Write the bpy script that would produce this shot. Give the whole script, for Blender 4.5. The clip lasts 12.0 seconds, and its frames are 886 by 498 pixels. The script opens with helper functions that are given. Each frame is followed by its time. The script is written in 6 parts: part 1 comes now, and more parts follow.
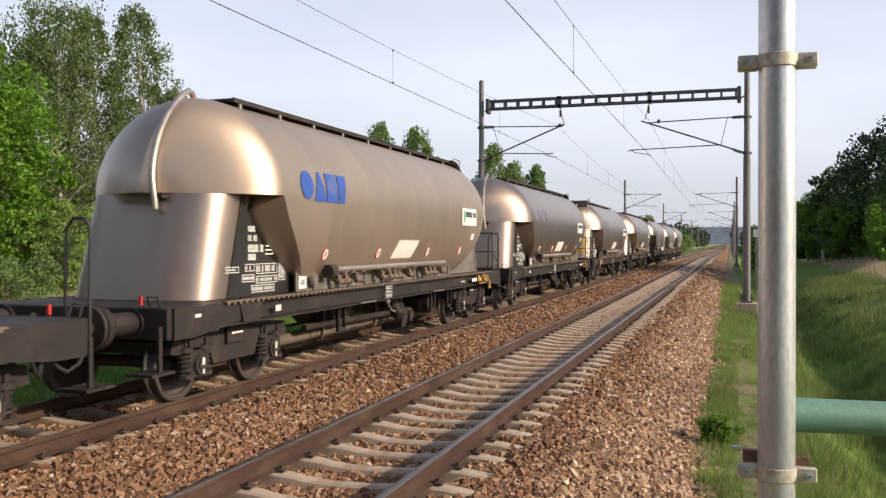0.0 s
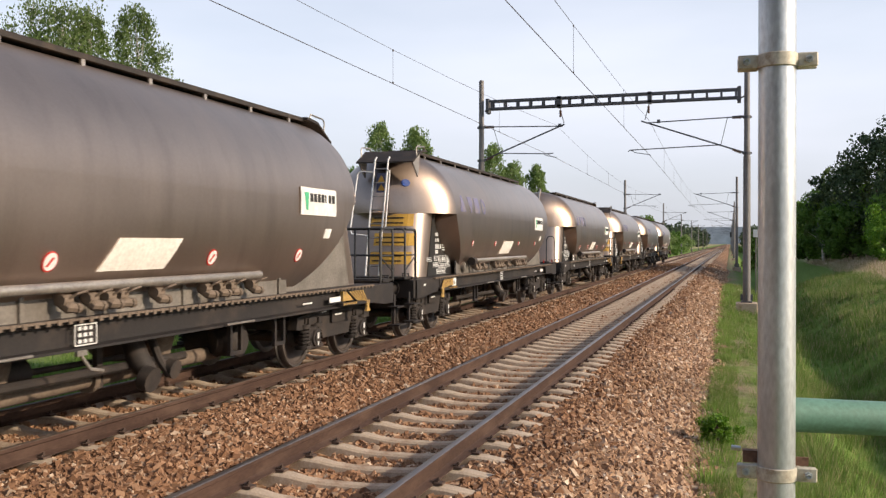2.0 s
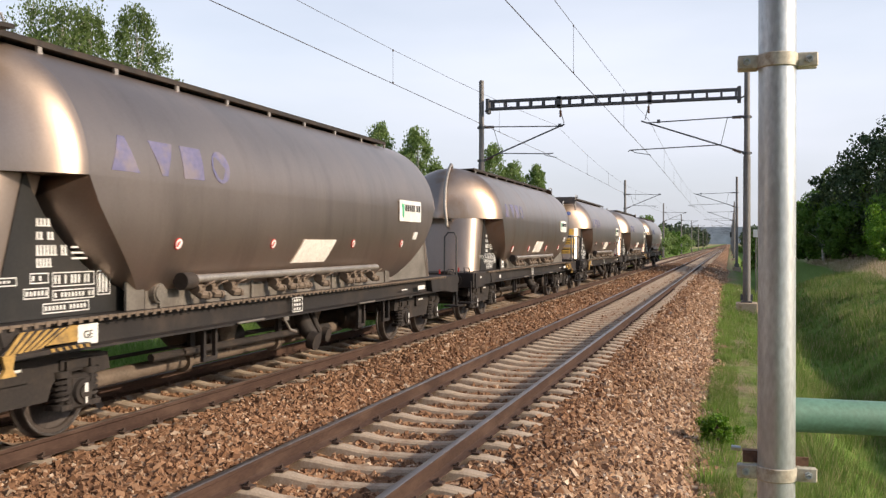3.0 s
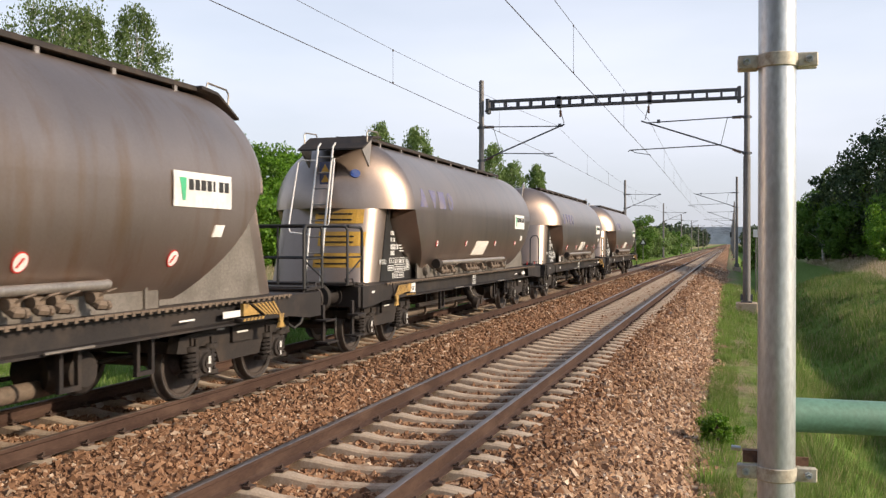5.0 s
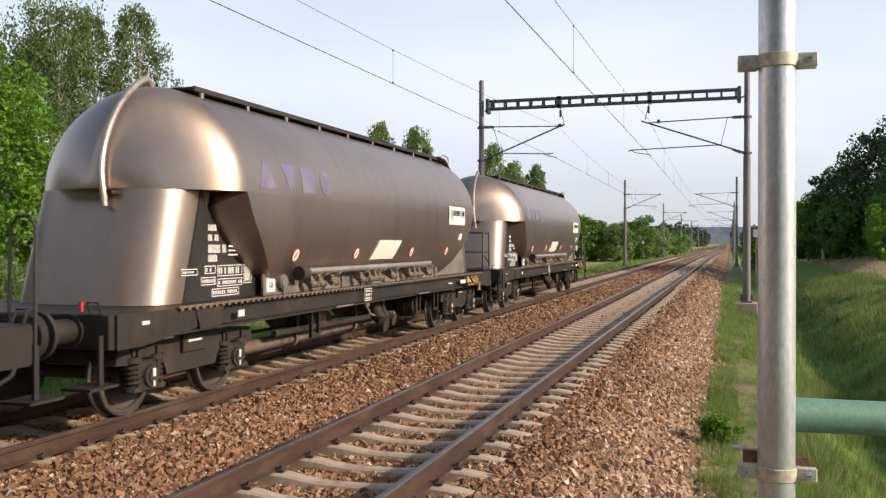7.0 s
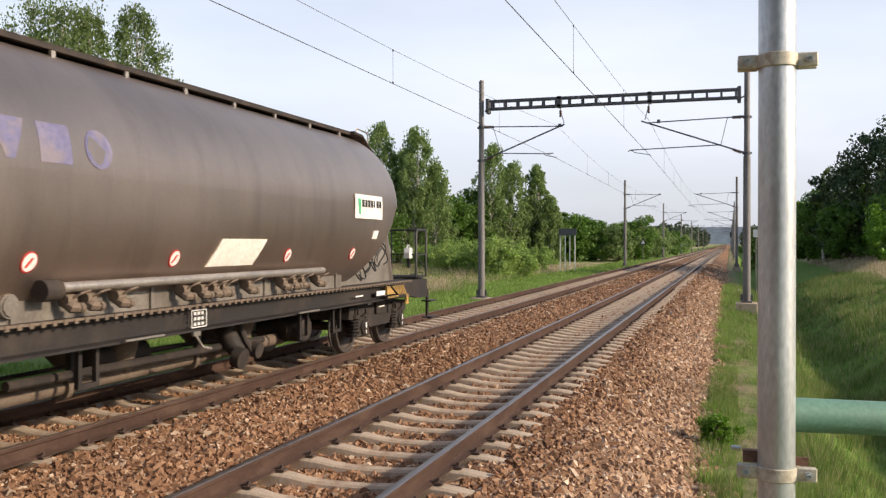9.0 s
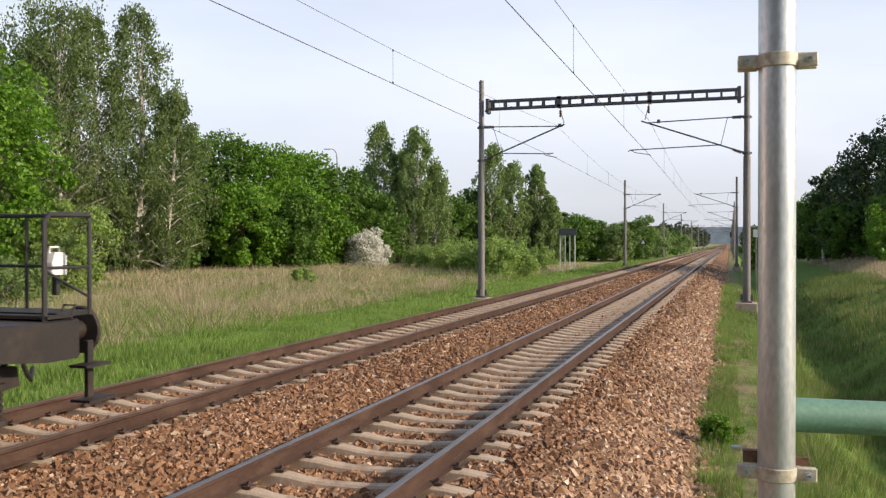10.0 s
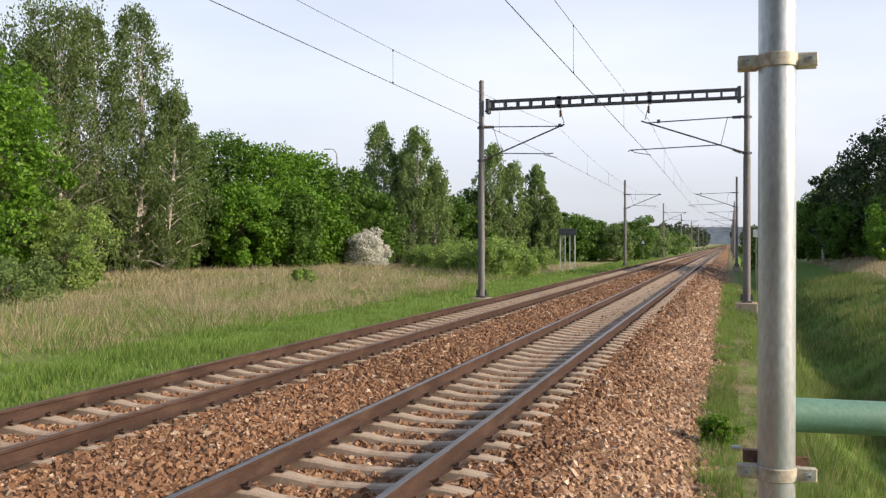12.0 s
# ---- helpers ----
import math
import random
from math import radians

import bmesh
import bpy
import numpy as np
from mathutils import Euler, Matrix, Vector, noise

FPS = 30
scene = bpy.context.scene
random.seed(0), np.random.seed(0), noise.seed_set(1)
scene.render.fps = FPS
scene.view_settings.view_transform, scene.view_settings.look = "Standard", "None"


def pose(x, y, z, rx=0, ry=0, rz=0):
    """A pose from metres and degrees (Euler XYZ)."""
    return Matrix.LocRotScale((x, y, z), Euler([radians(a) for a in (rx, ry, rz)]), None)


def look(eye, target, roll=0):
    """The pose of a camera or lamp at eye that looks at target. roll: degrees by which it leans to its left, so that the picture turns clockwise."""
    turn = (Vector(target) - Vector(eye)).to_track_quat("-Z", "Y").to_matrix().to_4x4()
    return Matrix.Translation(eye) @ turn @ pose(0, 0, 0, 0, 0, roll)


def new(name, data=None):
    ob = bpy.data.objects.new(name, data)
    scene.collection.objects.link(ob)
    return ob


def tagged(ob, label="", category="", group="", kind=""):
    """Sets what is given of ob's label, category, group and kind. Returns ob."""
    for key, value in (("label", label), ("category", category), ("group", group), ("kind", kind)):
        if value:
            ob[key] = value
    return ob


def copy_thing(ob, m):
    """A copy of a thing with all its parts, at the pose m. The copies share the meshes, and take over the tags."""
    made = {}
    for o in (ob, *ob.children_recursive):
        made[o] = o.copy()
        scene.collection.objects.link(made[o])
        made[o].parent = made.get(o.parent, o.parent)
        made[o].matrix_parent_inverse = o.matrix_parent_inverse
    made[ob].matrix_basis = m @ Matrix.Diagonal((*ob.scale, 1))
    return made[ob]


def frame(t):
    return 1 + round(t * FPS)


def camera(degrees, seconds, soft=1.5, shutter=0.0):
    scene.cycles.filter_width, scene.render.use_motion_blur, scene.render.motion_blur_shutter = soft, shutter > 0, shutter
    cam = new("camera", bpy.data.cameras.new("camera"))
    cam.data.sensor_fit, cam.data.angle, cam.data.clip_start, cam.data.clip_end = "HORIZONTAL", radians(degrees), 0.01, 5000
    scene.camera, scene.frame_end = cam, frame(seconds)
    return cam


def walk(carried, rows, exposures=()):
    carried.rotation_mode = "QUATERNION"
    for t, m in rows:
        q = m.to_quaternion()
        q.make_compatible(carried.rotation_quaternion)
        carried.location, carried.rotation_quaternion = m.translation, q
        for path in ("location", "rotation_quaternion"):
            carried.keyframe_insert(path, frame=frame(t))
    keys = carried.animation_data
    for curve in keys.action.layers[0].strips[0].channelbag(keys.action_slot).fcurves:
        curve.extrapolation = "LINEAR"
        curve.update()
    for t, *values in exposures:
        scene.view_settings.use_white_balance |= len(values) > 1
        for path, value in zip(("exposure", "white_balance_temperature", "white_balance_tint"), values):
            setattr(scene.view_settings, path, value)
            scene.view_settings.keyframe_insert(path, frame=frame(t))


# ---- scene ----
# Camera: it stands still beside a double railway line that runs along +y; z = 0 is the top of the rails.
CLIP = 12.0
cam = camera(52.5, CLIP, soft=1.35, shutter=0.08)
EYE = pose(0, 0, 1.906, 89.64, 0, 17.72)
walk(cam, [(0, EYE), (CLIP, EYE)], exposures=[(0, 0.06), (0.6, 0.08), (3, 0.1), (6, 0.12), (9, 0.15), (CLIP, 0.16)])

# World and sun: a low evening sun from the side, thin high cloud.
SUN_EL, SUN_AZ = radians(24), radians(91)
SUN_DIR = Vector((math.sin(SUN_AZ) * math.cos(SUN_EL), math.cos(SUN_AZ) * math.cos(SUN_EL), math.sin(SUN_EL)))
world = bpy.data.worlds.new("evening_sky")
scene.world = world
world.use_nodes = True
wt = world.node_tree
wbg = wt.nodes["Background"]
sky = wt.nodes.new("ShaderNodeTexSky")
sky.sky_type, sky.sun_disc = "NISHITA", False
sky.sun_elevation, sky.sun_rotation = SUN_EL, SUN_AZ
sky.dust_density, sky.ozone_density, sky.air_density = 2.0, 1.5, 1.0
wco = wt.nodes.new("ShaderNodeTexCoord")
wmap = wt.nodes.new("ShaderNodeMapping")
wmap.inputs["Scale"].default_value = (1.0, 1.0, 4.0)
wno = wt.nodes.new("ShaderNodeTexNoise")
wno.inputs["Scale"].default_value, wno.inputs["Detail"].default_value = 1.6, 5
wra = wt.nodes.new("ShaderNodeValToRGB")
wra.color_ramp.elements[0].position, wra.color_ramp.elements[0].color = 0.3, (0.55, 0.55, 0.55, 1)
wra.color_ramp.elements[1].position, wra.color_ramp.elements[1].color = 0.72, (0.9, 0.9, 0.9, 1)
wmix = wt.nodes.new("ShaderNodeMixRGB")
wmix.inputs[2].default_value = (6.45, 6.65, 7.45, 1)
wt.links.new(wco.outputs["Generated"], wmap.inputs["Vector"])
wt.links.new(wmap.outputs["Vector"], wno.inputs["Vector"])
wt.links.new(wno.outputs["Fac"], wra.inputs["Fac"])
wsep = wt.nodes.new("ShaderNodeSeparateXYZ")
whaze = wt.nodes.new("ShaderNodeMapRange")
whaze.inputs["From Min"].default_value, whaze.inputs["From Max"].default_value = 0.16, 0.6
whaze.inputs["To Min"].default_value, whaze.inputs["To Max"].default_value = 1.0, 0.12
wmul = wt.nodes.new("ShaderNodeMath")
wmul.operation = "MULTIPLY"
wt.links.new(wco.outputs["Generated"], wsep.inputs[0])
wt.links.new(wsep.outputs["Z"], whaze.inputs["Value"])
wt.links.new(wra.outputs["Color"], wmul.inputs[0])
wt.links.new(whaze.outputs["Result"], wmul.inputs[1])
wt.links.new(wmul.outputs[0], wmix.inputs[0])
wt.links.new(sky.outputs["Color"], wmix.inputs[1])
wlow = wt.nodes.new("ShaderNodeMapRange")
wlow.inputs["From Min"].default_value, wlow.inputs["From Max"].default_value = 0.0, 0.2
wlow.inputs["To Min"].default_value, wlow.inputs["To Max"].default_value = 0.8, 1.04
wdim = wt.nodes.new("ShaderNodeMixRGB")
wdim.blend_type, wdim.inputs[0].default_value = "MULTIPLY", 1.0
wt.links.new(wsep.outputs["Z"], wlow.inputs["Value"])
wt.links.new(wmix.outputs["Color"], wdim.inputs[1])
wt.links.new(wlow.outputs["Result"], wdim.inputs[2])
wt.links.new(wdim.outputs["Color"], wbg.inputs["Color"])
wbg.inputs["Strength"].default_value = 0.142
sun = new("sun", bpy.data.lights.new("sun", "SUN"))
sun.data.energy, sun.data.angle, sun.data.color = 4.4, radians(0.6), (1.0, 0.82, 0.62)
sun.matrix_world = look(SUN_DIR * 50, (0, 0, 0))


# ---- materials ----
def nodes(name):
    m = bpy.data.materials.new(name)
    m.use_nodes = True
    return m, m.node_tree, m.node_tree.nodes["Principled BSDF"]


def ramp(nt, fac, stops):
    r = nt.nodes.new("ShaderNodeValToRGB")
    el = r.color_ramp.elements
    while len(el) < len(stops):
        el.new(0.5)
    for e, (p, c) in zip(el, stops):
        e.position, e.color = p, (*c, 1)
    nt.links.new(fac, r.inputs["Fac"])
    return r.outputs["Color"]


def noise_fac(nt, scale, detail=4, stretch=(1, 1, 1), rough=0.55):
    co = nt.nodes.new("ShaderNodeTexCoord")
    mp = nt.nodes.new("ShaderNodeMapping")
    mp.inputs["Scale"].default_value = stretch
    n = nt.nodes.new("ShaderNodeTexNoise")
    n.inputs["Scale"].default_value, n.inputs["Detail"].default_value, n.inputs["Roughness"].default_value = scale, detail, rough
    nt.links.new(co.outputs["Object"], mp.inputs["Vector"])
    nt.links.new(mp.outputs["Vector"], n.inputs["Vector"])
    return n.outputs["Fac"]


def blend(nt, fac, a, b, mode="MIX"):
    m = nt.nodes.new("ShaderNodeMixRGB")
    m.blend_type = mode
    for sock, v in ((m.inputs[0], fac), (m.inputs[1], a), (m.inputs[2], b)):
        if isinstance(v, (int, float)):
            sock.default_value = v
        elif isinstance(v, tuple):
            sock.default_value = (*v, 1)
        else:
            nt.links.new(v, sock)
    return m.outputs[0]


def bump(nt, fac, strength, dist, b):
    n = nt.nodes.new("ShaderNodeBump")
    n.inputs["Strength"].default_value, n.inputs["Distance"].default_value = strength, dist
    nt.links.new(fac, n.inputs["Height"])
    nt.links.new(n.outputs["Normal"], b.inputs["Normal"])


def surface(name, c1, c2, scale=3.0, rough=0.6, metal=0.0, grain=40.0, relief=0.0, stretch=(1, 1, 1), spec=0.5, dirt=None, dirt_scale=1.0, rough2=None):
    """A weathered surface: two colours at two scales, an optional layer of dirt, fine relief."""
    m, nt, b = nodes(name)
    lo = noise_fac(nt, scale, 5, stretch)
    hi = noise_fac(nt, grain, 3, stretch)
    col = ramp(nt, lo, [(0.32, c1), (0.68, c2)])
    col = blend(nt, 0.35, col, ramp(nt, hi, [(0.3, tuple(x * 0.6 for x in c1)), (0.7, tuple(min(1, x * 1.3) for x in c2))]))
    if dirt:
        d = noise_fac(nt, dirt_scale, 6, stretch, 0.65)
        f = ramp(nt, d, [(0.48, (0, 0, 0)), (0.7, (0.8, 0.8, 0.8))])
        col = blend(nt, f, col, dirt)
    nt.links.new(col, b.inputs["Base Color"])
    b.inputs["Metallic"].default_value, b.inputs["Specular IOR Level"].default_value = metal, spec
    r2 = rough + 0.15 if rough2 is None else rough2
    nt.links.new(ramp(nt, lo, [(0.3, (rough,) * 3), (0.75, (r2,) * 3)]), b.inputs["Roughness"])
    if relief:
        bump(nt, hi, 0.6, relief, b)
    return m


def island(name, stops, rough=0.8, through_light=0.0, spec=0.3):
    """For swarms of small pieces: each takes its own shade."""
    m, nt, b = nodes(name)
    g = nt.nodes.new("ShaderNodeNewGeometry")
    col = ramp(nt, g.outputs["Random Per Island"], stops)
    big = noise_fac(nt, 0.35, 3)
    col = blend(nt, 0.55, col, ramp(nt, big, [(0.3, (0.6, 0.6, 0.6)), (0.7, (1, 1, 1))]), "MULTIPLY")
    nt.links.new(col, b.inputs["Base Color"])
    b.inputs["Roughness"].default_value, b.inputs["Specular IOR Level"].default_value = rough, spec
    if through_light:
        t = nt.nodes.new("ShaderNodeBsdfTranslucent")
        mx = nt.nodes.new("ShaderNodeMixShader")
        mx.inputs[0].default_value = through_light
        nt.links.new(col, t.inputs["Color"])
        nt.links.new(b.outputs[0], mx.inputs[1])
        nt.links.new(t.outputs[0], mx.inputs[2])
        nt.links.new(mx.outputs[0], nt.nodes["Material Output"].inputs["Surface"])
    return m


def tank_material(name, base, stain, amount=0.42, metal=0.94, brushed=0.75, rough=0.34):
    """Dull bare metal with drip streaks running down and grime below."""
    m, nt, b = nodes(name)
    big = noise_fac(nt, 0.9, 5, (1, 1, 0.6))
    streak = noise_fac(nt, 1.5, 6, (1, 1.7, 0.25), 0.6)
    fine = noise_fac(nt, 60, 3, (1, 1, 0.5))
    col = ramp(nt, big, [(0.3, tuple(x * 0.85 for x in base)), (0.7, tuple(x * 1.1 for x in base))])
    col = blend(nt, ramp(nt, streak, [(0.5, (0, 0, 0)), (0.78, (amount,) * 3)]), col, stain)
    col = blend(nt, 0.045, col, ramp(nt, fine, [(0.3, (0.1, 0.09, 0.08)), (0.7, (0.8, 0.76, 0.7))]))
    nt.links.new(col, b.inputs["Base Color"])
    b.inputs["Metallic"].default_value = metal
    tg = nt.nodes.new("ShaderNodeTangent")
    tg.direction_type, tg.axis = "RADIAL", "Y"
    nt.links.new(tg.outputs[0], b.inputs["Tangent"])
    b.inputs["Anisotropic"].default_value = brushed
    nt.links.new(ramp(nt, big, [(0.25, (rough,) * 3), (0.75, (rough + 0.08,) * 3)]), b.inputs["Roughness"])
    wave = noise_fac(nt, 1.3, 2, (1, 1.4, 0.8))
    bump(nt, wave, 0.25, 0.03, b)
    return m


METAL = tank_material("dull_silver_metal", (0.51, 0.394, 0.318), (0.28, 0.21, 0.162))
METAL_DUSTY = tank_material("dusty_silver_metal", (0.57, 0.442, 0.336), (0.72, 0.57, 0.43), 0.5, 0.76, 0.75, 0.39)
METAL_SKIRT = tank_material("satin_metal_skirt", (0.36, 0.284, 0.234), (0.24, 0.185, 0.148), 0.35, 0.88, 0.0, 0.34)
METAL_RUST = tank_material("rust_streaked_metal", (0.51, 0.394, 0.318), (0.38, 0.21, 0.09), 0.75)
SILL = surface("grimy_grey_sheet", (0.2, 0.178, 0.155), (0.29, 0.262, 0.23), 2.0, 0.5, 0.5, 30, 0.002, dirt=(0.14, 0.12, 0.1), dirt_scale=1.5)
CHARCOAL = surface("charcoal_paint", (0.014, 0.0135, 0.0135), (0.022, 0.021, 0.02), 1.5, 0.42, 0, 30, dirt=(0.04, 0.034, 0.03), dirt_scale=1.1)
BLACK = surface("black_frame_paint", (0.0135, 0.0108, 0.0105), (0.024, 0.019, 0.0175), 2.0, 0.55, 0, 40, 0.002, dirt=(0.058, 0.042, 0.032), dirt_scale=1.6)
BOGIE = surface("brake_dust_steel", (0.015, 0.0118, 0.0108), (0.033, 0.0255, 0.022), 3.0, 0.7, 0, 30, 0.003, dirt=(0.064, 0.046, 0.034), dirt_scale=3.0)
TYRE = surface("worn_wheel_steel", (0.13, 0.12, 0.115), (0.24, 0.225, 0.215), 4.0, 0.32, 0.8, 40)
WHEEL = surface("rusty_wheel_disc", (0.04, 0.03, 0.026), (0.08, 0.062, 0.052), 5.0, 0.6, 0.1, 40)
PIPE = surface("grey_pipe_metal", (0.32, 0.29, 0.26), (0.45, 0.41, 0.37), 5.0, 0.4, 0.7, 40)
WHITE = surface("white_enamel", (0.72, 0.72, 0.7), (0.8, 0.8, 0.78), 2.0, 0.4, 0, 20, dirt=(0.55, 0.52, 0.47), dirt_scale=2.5)
CREAM = surface("cream_sheet", (0.68, 0.64, 0.58), (0.76, 0.72, 0.66), 2.0, 0.5, 0, 20)
YELLOW = surface("warning_yellow", (0.46, 0.26, 0.03), (0.56, 0.33, 0.05), 3.0, 0.5, 0, 30, dirt=(0.25, 0.15, 0.05), dirt_scale=2.0)
INK = surface("dark_print", (0.02, 0.02, 0.022), (0.03, 0.03, 0.03), 5, 0.5)
GREEN_INK = surface("green_print", (0.06, 0.4, 0.2), (0.08, 0.46, 0.24), 5, 0.5)
BLUE = surface("blue_paint", (0.02, 0.07, 0.34), (0.03, 0.1, 0.42), 3, 0.5, 0, 25, dirt=(0.15, 0.16, 0.22), dirt_scale=3)
VIOLET = surface("faded_violet_paint", (0.17, 0.16, 0.29), (0.235, 0.215, 0.32), 2, 0.45, 0.5, 20, dirt=(0.32, 0.265, 0.225), dirt_scale=3.5)
STRIPE = surface("faded_hazard_yellow", (0.36, 0.22, 0.06), (0.46, 0.29, 0.09), 5, 0.6, 0, 30, dirt=(0.1, 0.07, 0.04), dirt_scale=6)
BLUE_GREY = surface("blue_grey_print", (0.05, 0.06, 0.12), (0.08, 0.09, 0.16), 5, 0.5)
RED = surface("red_paint", (0.5, 0.03, 0.02), (0.6, 0.05, 0.04), 4, 0.5)
RUST = surface("rusty_rail_side", (0.045, 0.026, 0.02), (0.08, 0.047, 0.035), 2.0, 0.75, 0, 50, 0.002, (1, 0.3, 1), dirt=(0.11, 0.07, 0.052), dirt_scale=4, spec=0.2)
HEAD = surface("polished_rail_head", (0.2, 0.17, 0.155), (0.3, 0.27, 0.255), 3.0, 0.33, 0.9, 60, 0, (1, 0.05, 1))
HEAD_DULL = surface("dull_rail_head", (0.11, 0.075, 0.06), (0.17, 0.125, 0.1), 3.0, 0.5, 0.5, 60, 0, (1, 0.05, 1))
CONCRETE = surface("weathered_concrete", (0.4, 0.315, 0.235), (0.52, 0.42, 0.325), 3.0, 0.85, 0, 60, 0.003, dirt=(0.25, 0.15, 0.09), dirt_scale=3.5)
CLIP_STEEL = surface("rusty_clip", (0.05, 0.032, 0.026), (0.1, 0.062, 0.045), 6.0, 0.7, 0, 40)
STONE = island("ballast_stone", [(0.0, (0.155, 0.079, 0.044)), (0.3, (0.238, 0.125, 0.068)), (0.6, (0.31, 0.172, 0.096)), (0.85, (0.345, 0.208, 0.127)), (0.94, (0.42, 0.29, 0.195)), (1.0, (0.62, 0.49, 0.37))], 0.85)
MAST = surface("mast_grey_steel", (0.15, 0.145, 0.145), (0.25, 0.24, 0.235), 2.0, 0.6, 0.2, 30, 0.002, (1, 1, 0.3), dirt=(0.1, 0.08, 0.07), dirt_scale=1.5)
MAST_DARK = surface("portal_dark_steel", (0.07, 0.075, 0.085), (0.12, 0.12, 0.13), 2.0, 0.6, 0.2, 30)
WIRE = surface("oxidised_copper_wire", (0.07, 0.062, 0.06), (0.1, 0.085, 0.08), 1.0, 0.5, 0.4)
INSULATOR = surface("brown_glazed_insulator", (0.09, 0.05, 0.035), (0.13, 0.075, 0.05), 3.0, 0.25)
GALV = surface("galvanised_steel", (0.53, 0.565, 0.585), (0.7, 0.735, 0.755), 6.0, 0.33, 0.7, 90, 0.0006, (1, 1, 0.35), dirt=(0.46, 0.485, 0.49), dirt_scale=5.0)
BRACKET = surface("zinc_yellow_bracket", (0.52, 0.48, 0.39), (0.64, 0.6, 0.5), 20.0, 0.45, 0.15, 90, 0.0005, dirt=(0.3, 0.2, 0.12), dirt_scale=30.0)
RUSTY = surface("rusted_plate", (0.13, 0.065, 0.04), (0.25, 0.14, 0.09), 20.0, 0.8, 0, 90, 0.001)
GREEN_PAINT = surface("pale_green_paint", (0.12, 0.25, 0.185), (0.155, 0.3, 0.225), 6.0, 0.42, 0, 80, 0.0005, dirt=(0.12, 0.21, 0.155), dirt_scale=9)
BIRCH = surface("birch_bark", (0.42, 0.38, 0.34), (0.72, 0.68, 0.62), 2.5, 0.8, 0, 12, 0.01, (1, 1, 2.2), dirt=(0.08, 0.06, 0.05), dirt_scale=2.2)
BARK = surface("dark_bark", (0.06, 0.045, 0.035), (0.13, 0.1, 0.075), 3.0, 0.9, 0, 14, 0.02, (1, 1, 0.4))
LEAF_BIRCH = island("birch_leaves", [(0, (0.115, 0.18, 0.05)), (0.5, (0.165, 0.24, 0.075)), (0.9, (0.21, 0.29, 0.105)), (1, (0.24, 0.31, 0.125))], 0.6, 0.5)
LEAF_LIGHT = island("light_birch_leaves", [(0, (0.16, 0.245, 0.075)), (0.5, (0.22, 0.32, 0.105)), (1, (0.29, 0.4, 0.15))], 0.6, 0.5)
LEAF_MAPLE = island("maple_leaves", [(0, (0.075, 0.18, 0.015)), (0.5, (0.14, 0.3, 0.025)), (1, (0.22, 0.4, 0.045))], 0.5, 0.4)
LEAF_DARK = island("dark_leaves", [(0, (0.065, 0.14, 0.02)), (0.5, (0.11, 0.22, 0.032)), (1, (0.16, 0.29, 0.05))], 0.55, 0.4)
LEAF_PALE = island("pale_leaves", [(0, (0.23, 0.345, 0.075)), (0.5, (0.33, 0.47, 0.125)), (1, (0.44, 0.57, 0.19))], 0.6, 0.5)
LEAF_PINE = island("pine_needles", [(0, (0.035, 0.066, 0.03)), (0.5, (0.06, 0.1, 0.042)), (1, (0.095, 0.145, 0.06))], 0.6, 0.15)
BLOSSOM = island("white_blossom", [(0, (0.2, 0.27, 0.1)), (0.14, (0.6, 0.62, 0.5)), (0.35, (0.82, 0.81, 0.75)), (1, (0.88, 0.87, 0.82))], 0.7, 0.45)
GRASS_FRESH = island("fresh_grass", [(0, (0.15, 0.25, 0.045)), (0.5, (0.23, 0.37, 0.075)), (0.85, (0.31, 0.45, 0.11)), (1, (0.44, 0.46, 0.2))], 0.6, 0.45)
GRASS_DRY = island("dry_grass", [(0, (0.24, 0.27, 0.1)), (0.3, (0.42, 0.37, 0.2)), (0.65, (0.62, 0.49, 0.35)), (1, (0.8, 0.66, 0.52))], 0.8, 0.4)
GRASS_MIX = island("mixed_grass", [(0, (0.11, 0.2, 0.034)), (0.5, (0.19, 0.29, 0.07)), (0.8, (0.31, 0.33, 0.13)), (1, (0.5, 0.42, 0.25))], 0.7, 0.45)


